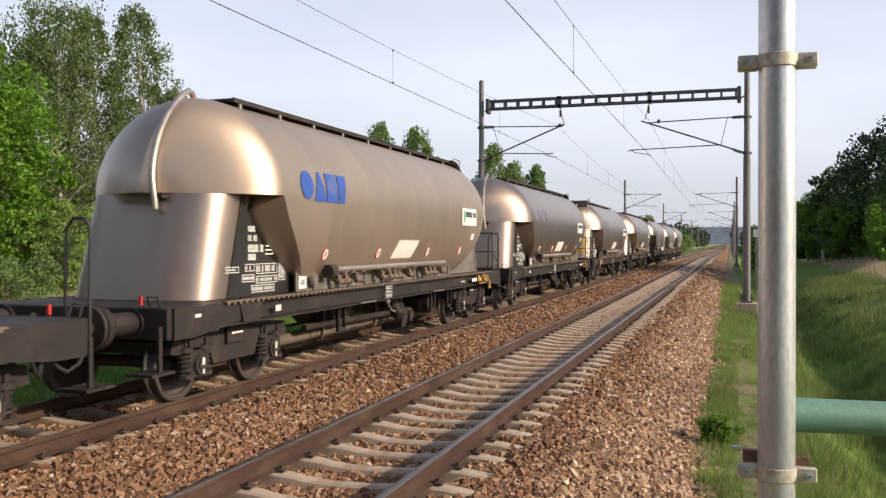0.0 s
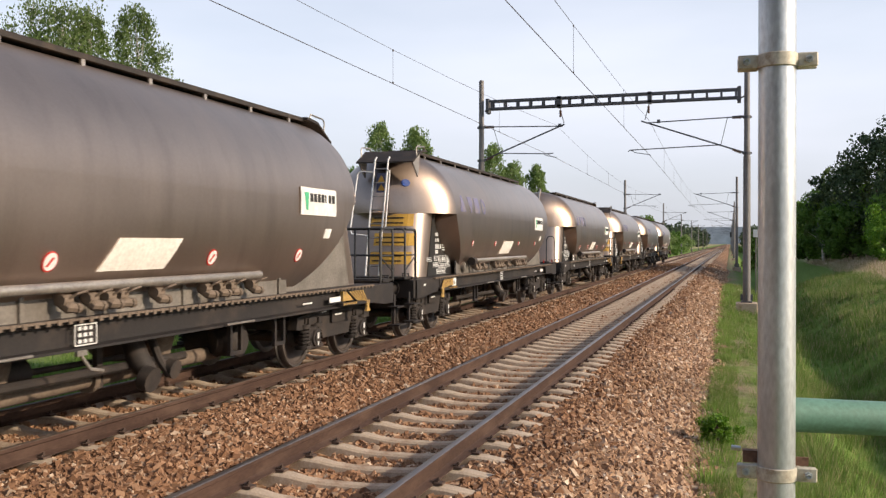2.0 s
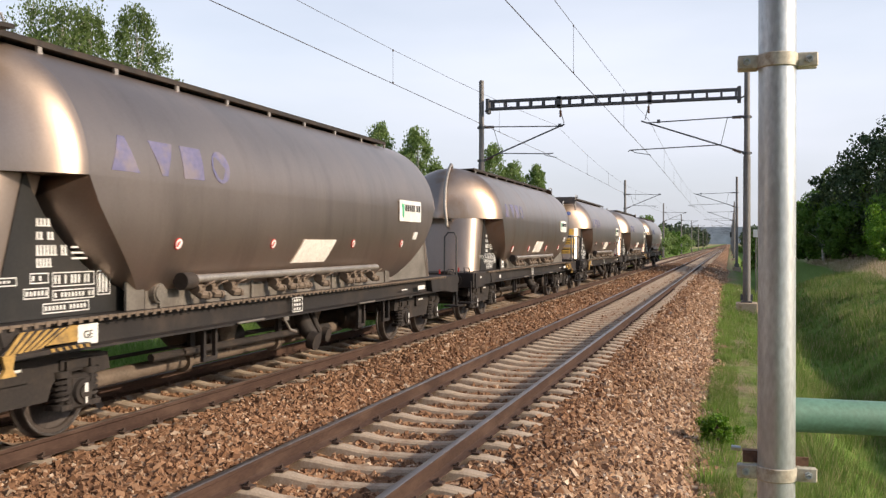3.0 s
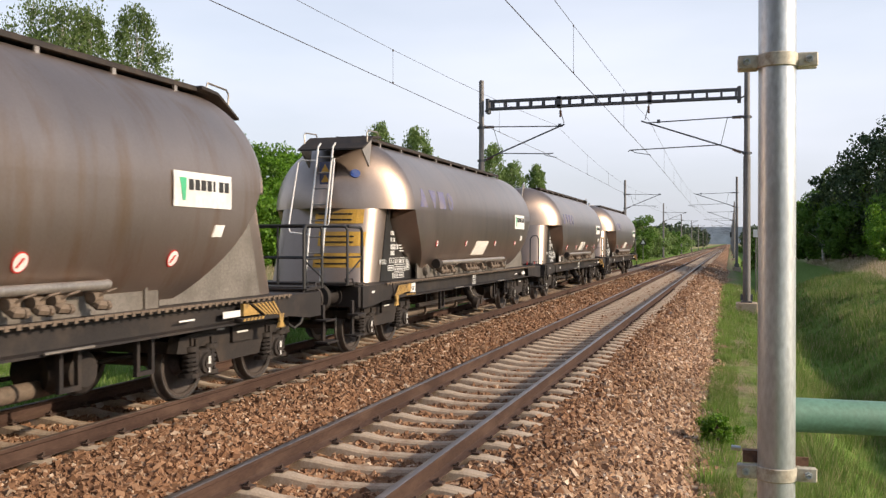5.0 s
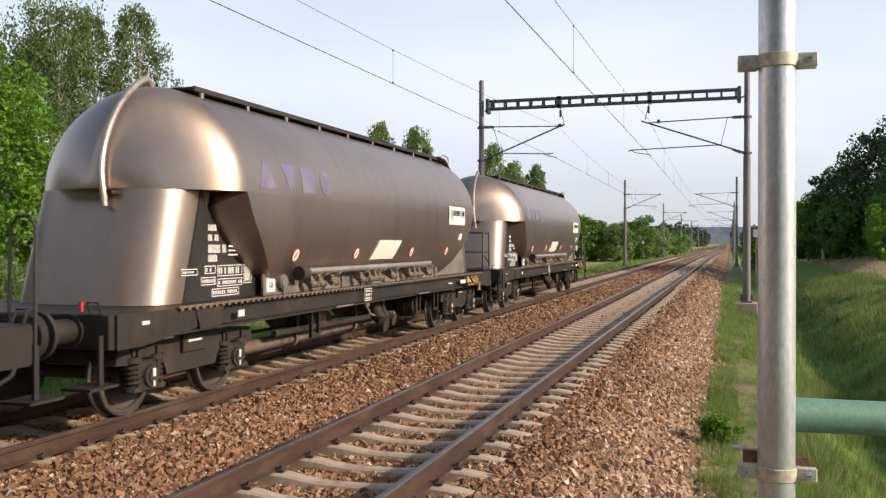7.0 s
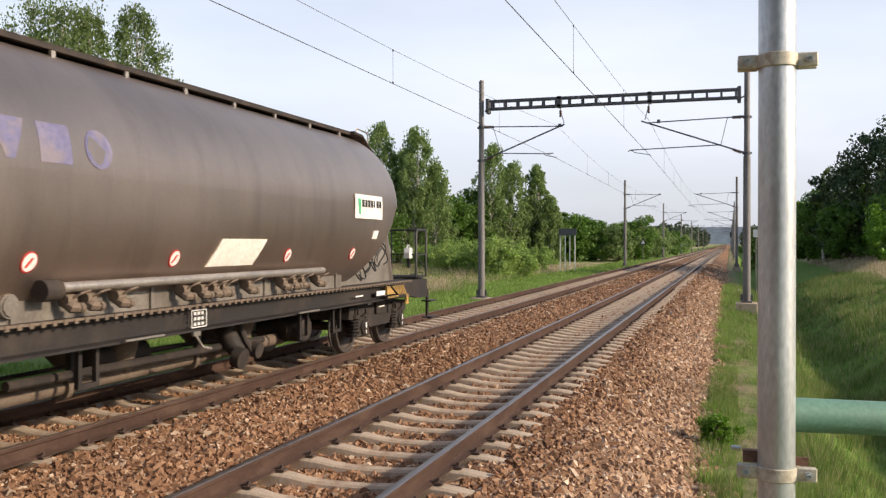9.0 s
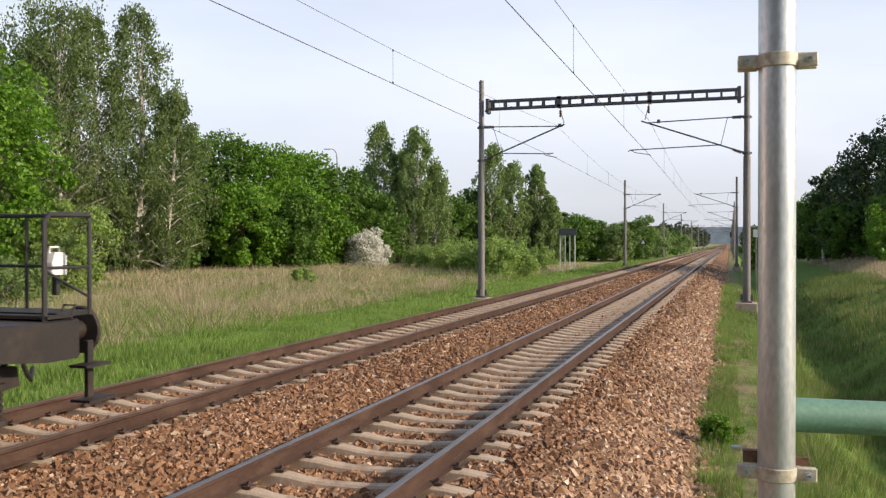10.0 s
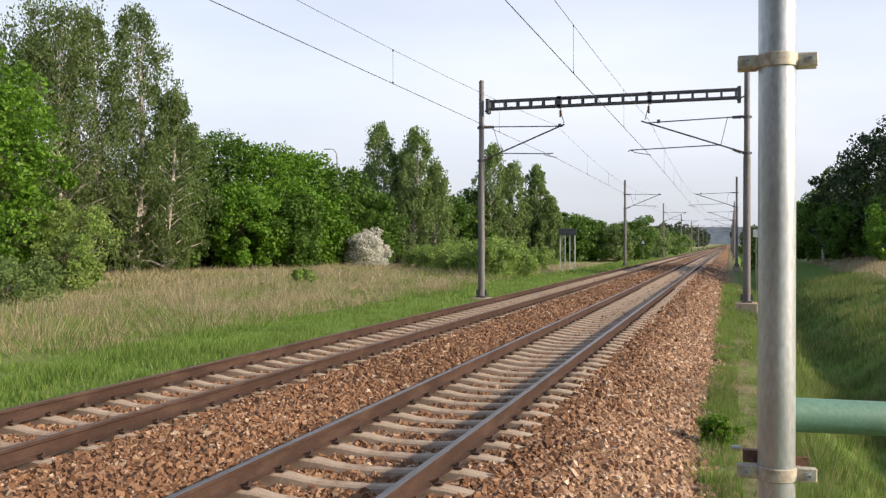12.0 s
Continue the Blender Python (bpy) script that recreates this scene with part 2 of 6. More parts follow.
def ground_material():
    """Meadow: fresh green beside the line, dry and brownish farther off, soil where the path is."""
    m, nt, b = nodes("meadow_ground")
    co = nt.nodes.new("ShaderNodeTexCoord")
    sp = nt.nodes.new("ShaderNodeSeparateXYZ")
    nt.links.new(co.outputs["Object"], sp.inputs[0])
    a, c = noise_fac(nt, 0.25, 6), noise_fac(nt, 6, 5)
    fresh = ramp(nt, c, [(0.3, (0.1, 0.17, 0.03)), (0.7, (0.18, 0.27, 0.06))])
    dry = ramp(nt, c, [(0.3, (0.26, 0.24, 0.12)), (0.7, (0.48, 0.395, 0.26))])
    soil = ramp(nt, c, [(0.3, (0.2, 0.145, 0.1)), (0.7, (0.36, 0.275, 0.2))])
    mr = nt.nodes.new("ShaderNodeMapRange")
    mr.inputs["From Min"].default_value, mr.inputs["From Max"].default_value = -13.0, -16.5
    ad = nt.nodes.new("ShaderNodeMath")
    ad.operation = "MULTIPLY_ADD"
    nt.links.new(a, ad.inputs[0])
    ad.inputs[1].default_value = 8.0
    nt.links.new(sp.outputs["X"], ad.inputs[2])
    sh = nt.nodes.new("ShaderNodeMath")
    sh.operation = "SUBTRACT"
    sh.inputs[1].default_value = 4.0
    nt.links.new(ad.outputs[0], sh.inputs[0])
    nt.links.new(sh.outputs[0], mr.inputs["Value"])
    patch = blend(nt, ramp(nt, a, [(0.45, (0, 0, 0)), (0.62, (0.75, 0.75, 0.75))]), dry, fresh)
    col = blend(nt, mr.outputs["Result"], fresh, patch)
    pr = nt.nodes.new("ShaderNodeMapRange")
    pr.inputs["From Min"].default_value, pr.inputs["From Max"].default_value = 0.9, 0.2
    ab = nt.nodes.new("ShaderNodeMath")
    ab.operation = "ABSOLUTE"
    nt.links.new(sp.outputs["X"], ab.inputs[0])
    nt.links.new(ab.outputs[0], pr.inputs["Value"])
    pm = nt.nodes.new("ShaderNodeMath")
    pm.operation = "MULTIPLY"
    nt.links.new(pr.outputs["Result"], pm.inputs[0])
    nt.links.new(ramp(nt, noise_fac(nt, 0.8, 4), [(0.38, (0.25, 0.25, 0.25)), (0.58, (0.95, 0.95, 0.95))]), pm.inputs[1])
    col = blend(nt, pm.outputs[0], col, soil)
    br = nt.nodes.new("ShaderNodeMapRange")
    br.inputs["From Min"].default_value, br.inputs["From Max"].default_value = 6.6, 7.6
    nt.links.new(sp.outputs["X"], br.inputs["Value"])
    col = blend(nt, br.outputs["Result"], col, dry)
    nt.links.new(col, b.inputs["Base Color"])
    b.inputs["Roughness"].default_value, b.inputs["Specular IOR Level"].default_value = 0.95, 0.1
    bump(nt, c, 0.7, 0.08, b)
    return m


# Sandy dust and the sun on the shoulder, both put into a paler stone.
STONE_PALE = island("sunlit_sandy_stone", [(0.0, (0.24, 0.142, 0.088)), (0.3, (0.36, 0.22, 0.135)), (0.6, (0.46, 0.295, 0.185)), (0.85, (0.51, 0.345, 0.23)), (0.94, (0.6, 0.45, 0.33)), (1.0, (0.72, 0.6, 0.48))], 0.85)


def ballast_material():
    m, nt, b = nodes("crushed_stone")
    co = nt.nodes.new("ShaderNodeTexCoord")
    vo = nt.nodes.new("ShaderNodeTexVoronoi")
    vo.inputs["Scale"].default_value = 17
    nt.links.new(co.outputs["Object"], vo.inputs["Vector"])
    sep = nt.nodes.new("ShaderNodeSeparateColor")
    nt.links.new(vo.outputs["Color"], sep.inputs[0])
    col = ramp(nt, sep.outputs[0], [(0.0, (0.19, 0.097, 0.054)), (0.3, (0.285, 0.15, 0.082)), (0.6, (0.365, 0.205, 0.115)), (0.85, (0.43, 0.275, 0.175)), (1.0, (0.55, 0.42, 0.31))])
    # Shade in the gaps between stones, painted as darker cell edges.
    gap_shade = ramp(nt, vo.outputs["Distance"], [(0.25, (1, 1, 1)), (0.75, (0.35, 0.33, 0.3))])
    col = blend(nt, 0.8, col, gap_shade, "MULTIPLY")
    big = noise_fac(nt, 0.5, 4)
    col = blend(nt, 0.5, col, ramp(nt, big, [(0.3, (0.7, 0.66, 0.62)), (0.7, (1, 1, 1))]), "MULTIPLY")
    nt.links.new(col, b.inputs["Base Color"])
    b.inputs["Roughness"].default_value, b.inputs["Specular IOR Level"].default_value = 0.9, 0.2
    bump(nt, sep.outputs[0], 1.0, 0.03, b)
    return m


GROUND, BALLAST = ground_material(), ballast_material()
# The pale blue of distance haze is put into the hill colour.
HILL = surface("haze_tinted_hill", (0.34, 0.39, 0.47), (0.4, 0.45, 0.53), 0.01, 1.0, 0, 0.05, spec=0.0)
# Duller than the near leaves: some distance haze is greyed into the colour.
FAR_LEAF = island("haze_greyed_leaves", [(0, (0.05, 0.075, 0.05)), (0.5, (0.075, 0.11, 0.06)), (1, (0.12, 0.15, 0.085))], 0.8, 0.2)


# ---- mesh helpers ----
class Shape:
    """Vertices and faces gathered for one mesh."""

    def __init__(self):
        self.v, self.f = [], []

    def add(self, verts, faces):
        o = len(self.v)
        self.v += [tuple(p) for p in verts]
        self.f += [tuple(i + o for i in f) for f in faces]
        return self

    def box(self, c, s, m=None, taper=1.0):
        hx, hy, hz = s[0] / 2, s[1] / 2, s[2] / 2
        pts = [Vector((x * (taper if z > 0 else 1), y * (taper if z > 0 else 1), z)) for z in (-hz, hz) for x, y in ((-hx, -hy), (hx, -hy), (hx, hy), (-hx, hy))]
        if m:
            pts = [m @ p for p in pts]
        return self.add([(p[0] + c[0], p[1] + c[1], p[2] + c[2]) for p in pts], [(3, 2, 1, 0), (4, 5, 6, 7), (0, 1, 5, 4), (1, 2, 6, 5), (2, 3, 7, 6), (3, 0, 4, 7)])

    def slab(self, c, s, b=0.01):
        """A box with chamfered edges."""
        hx, hy, hz = s[0] / 2, s[1] / 2, s[2] / 2
        b = min(b, hx * 0.9, hy * 0.9, hz * 0.9)
        rings = []
        for z, k in ((-hz, b), (-hz + b, 0), (hz - b, 0), (hz, b)):
            X, Y = hx - k, hy - k
            rings.append([(c[0] + x, c[1] + y, c[2] + z) for x, y in ((-X + b, -Y), (X - b, -Y), (X, -Y + b), (X, Y - b), (X - b, Y), (-X + b, Y), (-X, Y - b), (-X, -Y + b))])
        return self.loft(rings, caps=True)

    def loft(self, rings, closed=True, caps=False):
        n = len(rings[0])
        faces = []
        for i in range(len(rings) - 1):
            for j in range(n if closed else n - 1):
                k = (j + 1) % n
                faces.append((i * n + j, i * n + k, (i + 1) * n + k, (i + 1) * n + j))
        if caps:
            faces += [tuple(reversed(range(n))), tuple(range((len(rings) - 1) * n, len(rings) * n))]
        return self.add([p for r in rings for p in r], faces)

    def tube(self, pts, r, n=8, caps=True):
        """A round bar along a chain of points; r is one radius or one a point."""
        pts = [Vector(p) for p in pts]
        rs = r if isinstance(r, (list, tuple)) else [r] * len(pts)
        rings, side = [], None
        for i, p in enumerate(pts):
            d = (pts[min(i + 1, len(pts) - 1)] - pts[max(i - 1, 0)]).normalized()
            if side is None:
                side = d.cross(Vector((0, 0, 1)) if abs(d.z) < 0.9 else Vector((1, 0, 0))).normalized()
            side = (side - d * side.dot(d)).normalized()
            up = side.cross(d)
            rings.append([p + (side * math.cos(a) + up * math.sin(a)) * rs[i] for a in (2 * math.pi * (k + 0.5) / n for k in range(n))])
        return self.loft(rings, caps=caps)

    def prism(self, profile, axis, a, b):
        """A closed outline pulled along an axis from a to b."""
        def put(p, t):
            return (t, p[0], p[1]) if axis == 0 else (p[0], t, p[1]) if axis == 1 else (p[0], p[1], t)
        return self.loft([[put(p, a) for p in profile], [put(p, b) for p in profile]], caps=True)

    def mesh(self, name, smooth=True, angle=32):
        me = bpy.data.meshes.new(name)
        me.from_pydata(self.v, [], self.f)
        bm = bmesh.new()
        bm.from_mesh(me)
        bmesh.ops.recalc_face_normals(bm, faces=bm.faces)
        bm.to_mesh(me)
        bm.free()
        if smooth:
            me.polygons.foreach_set("use_smooth", [True] * len(me.polygons))
            me.set_sharp_from_angle(angle=radians(angle))
        return me


def part(name, shape, material, parent=None, label="", smooth=True, angle=32):
    me = shape if isinstance(shape, bpy.types.Mesh) else shape.mesh(name, smooth, angle)
    if not me.materials:
        me.materials.append(material)
    ob = new(name, me)
    ob.parent = parent
    if label:
        ob["label"] = label
    return ob


def thing(name, shape, material, label, category, group="", kind="", at=None, smooth=True):
    ob = part(name, shape, material, None, "", smooth)
    if at is not None:
        ob.matrix_world = at
    return tagged(ob, label, category, group, kind)


def empty(name, label, category, group="", kind="", at=None):
    ob = new(name)
    if at is not None:
        ob.matrix_world = at
    return tagged(ob, label, category, group, kind)


def swarm(name, verts, faces, material):
    """One mesh from arrays: verts (n, 3), faces (m, 3 or 4)."""
    me = bpy.data.meshes.new(name)
    k = faces.shape[1]
    me.vertices.add(len(verts))
    me.vertices.foreach_set("co", verts.astype(np.float32).ravel())
    me.loops.add(faces.size)
    me.loops.foreach_set("vertex_index", faces.astype(np.int32).ravel())
    me.polygons.add(len(faces))
    me.polygons.foreach_set("loop_start", np.arange(len(faces), dtype=np.int32) * k)
    me.update(calc_edges=True)
    me.materials.append(material)
    return me


# ---- ground, ballast and track ----
NEAR_X, FAR_X = -3.255, -7.17
GROUND_LINE = [(-4000, 20), (-1500, 4), (-400, -0.3), (-60, -0.45), (-14, -0.5), (-11, -0.45), (-9.75, -0.5), (-9.3, -0.75), (-0.6, -0.95), (-0.3, -0.74), (0.55, -0.78), (1.1, -0.95), (1.9, -1.5), (2.4, -1.65), (3.0, -1.5), (3.9, -0.85), (5.4, -0.3), (7.1, 0.18), (8.4, 0.55), (12, 1.4), (40, 2.0), (400, 3), (1500, 6), (4000, 22)]
BALLAST_LINE = [(-9.75, -0.62), (-9.45, -0.5), (-8.85, -0.29), (-8.1, -0.27), (-7.9, -0.295), (-6.45, -0.295), (-6.3, -0.25), (-6.0, -0.2), (-5.4, -0.19), (-4.9, -0.2), (-4.55, -0.25), (-4.1, -0.27), (-3.95, -0.3), (-2.55, -0.3), (-2.4, -0.27), (-2.05, -0.245), (-1.8, -0.26), (-1.5, -0.31), (-0.9, -0.55), (-0.25, -0.8), (0.0, -0.9)]


def line_z(line, x):
    return float(np.interp(x, [p[0] for p in line], [p[1] for p in line]))


def ground_z(x, y):
    return line_z(GROUND_LINE, x) + (0.12 * noise.noise((x * 0.13, y * 0.1, 0)) + 0.04 * noise.noise((x * 0.7, y * 0.6, 3))) * (1 if x < -10 or x > 1.2 else 0.4)


def sheet(name, xs, ys, height, material):
    v = np.array([(x, y, height(x, y)) for y in ys for x in xs])
    n = len(xs)
    f = np.array([(j * n + i, j * n + i + 1, (j + 1) * n + i + 1, (j + 1) * n + i) for j in range(len(ys) - 1) for i in range(n - 1)])
    me = swarm(name, v, f, material)
    me.polygons.foreach_set("use_smooth", [True] * len(me.polygons))
    return me


gx = sorted({*[p[0] for p in GROUND_LINE], *np.arange(-60, -14, 2.0), *np.arange(-14, 9, 0.35), *np.arange(9, 40, 2.5), -100, -200, -800, 80, 160, 800})
gy = [-3000, -600, -150, -60, -30, *np.arange(-16, 60, 1.0), *np.arange(60, 160, 4.0), 180, 220, 300, 420, 700, 1200, 2200, 4000]
tagged(new("ground", sheet("ground", gx, gy, ground_z, GROUND)), "meadow ground with fresh grass by the line and dry grass beyond", "ground", kind="structure")


def ballast_z(x, y):
    return line_z(BALLAST_LINE, x) + (0.02 * noise.noise((x * 5, y * 5, 0)) + 0.015 * noise.noise((x * 1.1, y * 0.8, 7)) if y < 60 else 0)


bx = sorted({*[p[0] for p in BALLAST_LINE], *np.arange(-9.6, -0.3, 0.17)})
by = [*np.arange(-30, 3, 3.0), *np.arange(3, 45, 0.22), *np.arange(45, 100, 2.0), 120, 150, 200, 280, 400, 700, 1200, 2400]
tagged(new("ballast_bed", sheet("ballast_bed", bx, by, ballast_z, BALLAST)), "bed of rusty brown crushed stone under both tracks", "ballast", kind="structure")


def stones(name, y0, y1, per_m2, size, seed, shoulder):
    """Loose crushed stones strewn over the bed; low between the sleepers, none on their tops."""
    rng = np.random.default_rng(seed)
    area = 9.62 * (y1 - y0)
    n = int(area * per_m2)
    x, y = rng.uniform(-9.5, 0.12, n), rng.uniform(y0, y1, n)
    edge = -0.3 + 0.13 * np.sin(y * 1.9) * np.sin(y * 0.83 + 1) + 0.07 * np.sin(y * 5.3)
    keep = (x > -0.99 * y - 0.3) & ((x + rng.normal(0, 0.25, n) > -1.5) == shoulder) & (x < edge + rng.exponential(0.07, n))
    on_track = (np.abs(x - NEAR_X) < 1.2) | (np.abs(x - FAR_X) < 0.93)
    slot = np.abs((y - np.where(x > -5.2, 0.16, 0.49) + 0.3) % 0.6 - 0.3)
    keep &= ~(on_track & (slot < 0.1))
    keep &= ~((np.abs(np.abs(x - NEAR_X) - 0.753) < 0.09) | (np.abs(np.abs(x - FAR_X) - 0.753) < 0.09))
    x, y, on_track = x[keep], y[keep], on_track[keep]
    n = len(x)
    z = np.interp(x, [p[0] for p in BALLAST_LINE], [p[1] for p in BALLAST_LINE])
    z = np.maximum(z, np.interp(x, [p[0] for p in GROUND_LINE], [p[1] for p in GROUND_LINE])) + rng.uniform(-0.014, 0.024, n)
    s = size * rng.uniform(0.55, 1.35, n) ** 1.2
    near = y0 < 10
    if near:
        corner = np.array([(a, b, c) for c in (-1, 1) for b in (-1, 1) for a in (-1, 1)], float) * 0.5
        side = np.array([(0, 2, 3, 1), (4, 5, 7, 6), (0, 1, 5, 4), (1, 3, 7, 5), (3, 2, 6, 7), (2, 0, 4, 6)])
    else:
        corner = np.array([(1, 0, 0), (0, 1, 0), (-1, 0, 0), (0, -1, 0), (0, 0, 1), (0, 0, -1)], float) * 0.72
        side = np.array([(0, 1, 4), (1, 2, 4), (2, 3, 4), (3, 0, 4), (1, 0, 5), (2, 1, 5), (3, 2, 5), (0, 3, 5)])
    m = len(corner)
    p = corner[None] * (1 + rng.uniform(-0.45, 0.45, (n, m, 3))) + rng.uniform(-0.08, 0.08, (n, m, 3))
    p = p * rng.uniform(0.55, 1.25, (n, 1, 3))
    q = rng.normal(size=(n, 4))
    q /= np.linalg.norm(q, axis=1, keepdims=True)
    w, a, b, c = q.T
    r = np.stack([np.stack([1 - 2 * (b * b + c * c), 2 * (a * b - c * w), 2 * (a * c + b * w)], -1), np.stack([2 * (a * b + c * w), 1 - 2 * (a * a + c * c), 2 * (b * c - a * w)], -1), np.stack([2 * (a * c - b * w), 2 * (b * c + a * w), 1 - 2 * (a * a + b * b)], -1)], 1)
    p = np.einsum("nij,nkj->nki", r, p) * s[:, None, None] + np.stack([x, y, z], -1)[:, None]
    f = (np.arange(n)[:, None, None] * m + side[None]).reshape(-1, side.shape[1])
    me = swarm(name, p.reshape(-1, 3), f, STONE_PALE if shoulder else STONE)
    me.polygons.foreach_set("use_smooth", [False] * len(me.polygons))
    return tagged(new(name, me), "loose sandy crushed stones on the shoulder, painted paler as if sunlit" if shoulder else "loose rusty brown crushed stones along the tracks", "ballast stones", kind="stuff")


# The second pass strews the paler, painted-sunlit stones on the right shoulder.
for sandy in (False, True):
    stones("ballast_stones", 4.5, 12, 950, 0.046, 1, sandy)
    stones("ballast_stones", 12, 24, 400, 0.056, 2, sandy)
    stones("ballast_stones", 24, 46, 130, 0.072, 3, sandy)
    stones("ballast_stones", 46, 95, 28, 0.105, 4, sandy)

RAIL_OUT = [(-0.036, -0.004), (-0.036, -0.036), (-0.012, -0.05), (-0.009, -0.135), (-0.03, -0.152), (-0.075, -0.162), (-0.075, -0.172), (0.075, -0.172), (0.075, -0.162), (0.03, -0.152), (0.009, -0.135), (0.012, -0.05), (0.036, -0.036), (0.036, -0.004)]
RAIL_TOP = [(-0.034, -0.006), (-0.03, 0.0), (-0.012, 0.0035), (0.012, 0.0035), (0.03, 0.0), (0.034, -0.006)]


def sleeper_mesh():
    """Prestressed concrete sleeper: deep rail seats, a lower waist, sloping ends."""
    rings = []
    half = ((0.2, -0.228, 0.062, 0.115), (0.4, -0.214, 0.066, 0.12), (0.56, -0.186, 0.078, 0.13), (0.75, -0.176, 0.08, 0.135), (0.95, -0.186, 0.078, 0.135), (1.2, -0.222, 0.072, 0.13), (1.38, -0.26, 0.066, 0.13))
    for x, top, wt, wb in [(-a, b, c, d) for a, b, c, d in reversed(half)] + list(half):
        rings.append([(x, -wb, -0.42), (x, -wt - 0.012, top - 0.02), (x, -wt + 0.012, top), (x, wt - 0.012, top), (x, wt + 0.012, top - 0.02), (x, wb, -0.42)])
    return Shape().loft(rings, caps=True).mesh("sleeper")


def clip_mesh():
    """Rail fastening: clamp plate, bolt and nut on one side of the rail foot."""
    s = Shape().box((0.025, 0, 0.01), (0.08, 0.1, 0.02)).box((0.0, 0, 0.026), (0.05, 0.05, 0.016))
    s.tube([(0.02, 0, 0.02), (0.02, 0, 0.06)], 0.01, 6)
    return s.tube([(0.02, 0, 0.032), (0.02, 0, 0.05)], 0.019, 6).mesh("clip", False)


SLEEPER, CLIP_ME = sleeper_mesh(), clip_mesh()
CLIP_ME.materials.append(CLIP_STEEL)


def track(name, x0, head, phase, label):
    tr = empty(name, label, "railway track", "railway tracks", "structure", pose(x0, 0, 0))
    for sx in (-0.753, 0.753):
        rail = part("rail", Shape().prism([(sx + a, b) for a, b in RAIL_OUT], 1, -40, 2000), RUST, tr, "rusty steel rail")
        part("rail_head", Shape().prism([(sx + a, b) for a, b in RAIL_TOP], 1, -40, 2000), head, rail, "worn bright running surface")
    for k in range(230):
        y = phase + 0.6 * k
        sl = part("sleeper", SLEEPER, CONCRETE, tr)
        sl.location = (random.uniform(-0.012, 0.012), y, random.uniform(-0.004, 0.004))
        sl.rotation_euler = (0, 0, random.uniform(-0.006, 0.006))
        if 4.5 < y < 42:
            for sx in (-0.753, 0.753):
                for side in (-1, 1):
                    c = part("rail_clip", CLIP_ME, CLIP_STEEL, sl)
                    c.location, c.rotation_euler = (sx + side * 0.085, 0, -0.172), (0, 0, 0 if side > 0 else math.pi)
    rest = Shape()
    for k in range(230, 520):
        rest.box((0, phase + 0.6 * k, -0.28), (2.8, 0.25, 0.18))
    tagged(part("far_sleepers", rest, CONCRETE, tr, "concrete sleepers far along the track", False), kind="stuff")
    return tr


track("track_near", NEAR_X, HEAD, 0.16, "railway track with bright worn rails on concrete sleepers")
track("track_far", FAR_X, HEAD_DULL, 0.49, "railway track with rusty rails on concrete sleepers")

# ---- overhead line ----
SPANS = [-18.0, 37.0, 92.0, 147.0, 202.0, 257.0, 312.0, 367.0, 430.0]
POLE_L, POLE_R = -10.1, 0.62


def mast_shape(s, base, top):
    s.tube([(0, 0, base), (0, 0, 5.3)], [0.15, 0.135], 14)
    s.tube([(0, 0, 5.3), (0, 0, top - 0.06), (0, 0, top)], [0.115, 0.105, 0.09], 14)
    return s


def collar(z):
    return Shape().tube([(0, 0, z - 0.05), (0, 0, z + 0.05)], 0.15, 14).box((0, 0, z), (0.36, 0.05, 0.07))


def cantilever(parent, side):
    """Hinged bracket arms; side is +1 for arms that reach to +x."""
    def p(x, z):
        return (side * x, 0, z)
    reach = 3.5 if side > 0 else 3.76
    arm = part("top_arm", Shape().tube([p(0.12, 6.86), p(0.55, 6.85)], 0.05, 8).tube([p(0.55, 6.85), p(reach, 6.76)], 0.024, 8), MAST_DARK, parent)
    part("insulator", Shape().tube([p(0.2 + 0.05 * k, 6.83) for k in range(8)], [0.035, 0.06] * 4, 10), INSULATOR, arm)
    arm = part("diagonal_arm", Shape().tube([p(0.12, 5.46), p(reach + (0.06 if side > 0 else 0.28), 6.84)], 0.032, 8), MAST_DARK, parent)
    part("insulator", Shape().tube([p(0.2 + 0.046 * k, 5.453 + 0.019 * k) for k in range(8)], [0.04, 0.065] * 4, 10), INSULATOR, arm)
    if side > 0:
        part("steady_arm", Shape().tube([p(0.82, 5.72), p(2.85, 5.64), p(3.1, 5.66)], 0.022, 8).tube([p(2.7, 5.64), p(2.76, 5.58), p(3.24, 5.47)], 0.014, 6), MAST_DARK, parent)
    else:
        part("steady_arm", Shape().tube([p(0.98, 5.78), p(4.5, 5.68), p(4.56, 5.62)], 0.022, 8).tube([p(4.45, 5.68), p(4.3, 5.58), p(3.68, 5.47)], 0.014, 6), MAST_DARK, parent)
    part("stay", Shape().tube([p(0.52 if side > 0 else 0.73, 6.83), p(0.85 if side > 0 else 0.98, 5.74)], 0.012, 6), MAST_DARK, parent)
    part("wire_clamp", Shape().box(p(3.36, 6.8), (0.12, 0.1, 0.14)), MAST_DARK, parent)


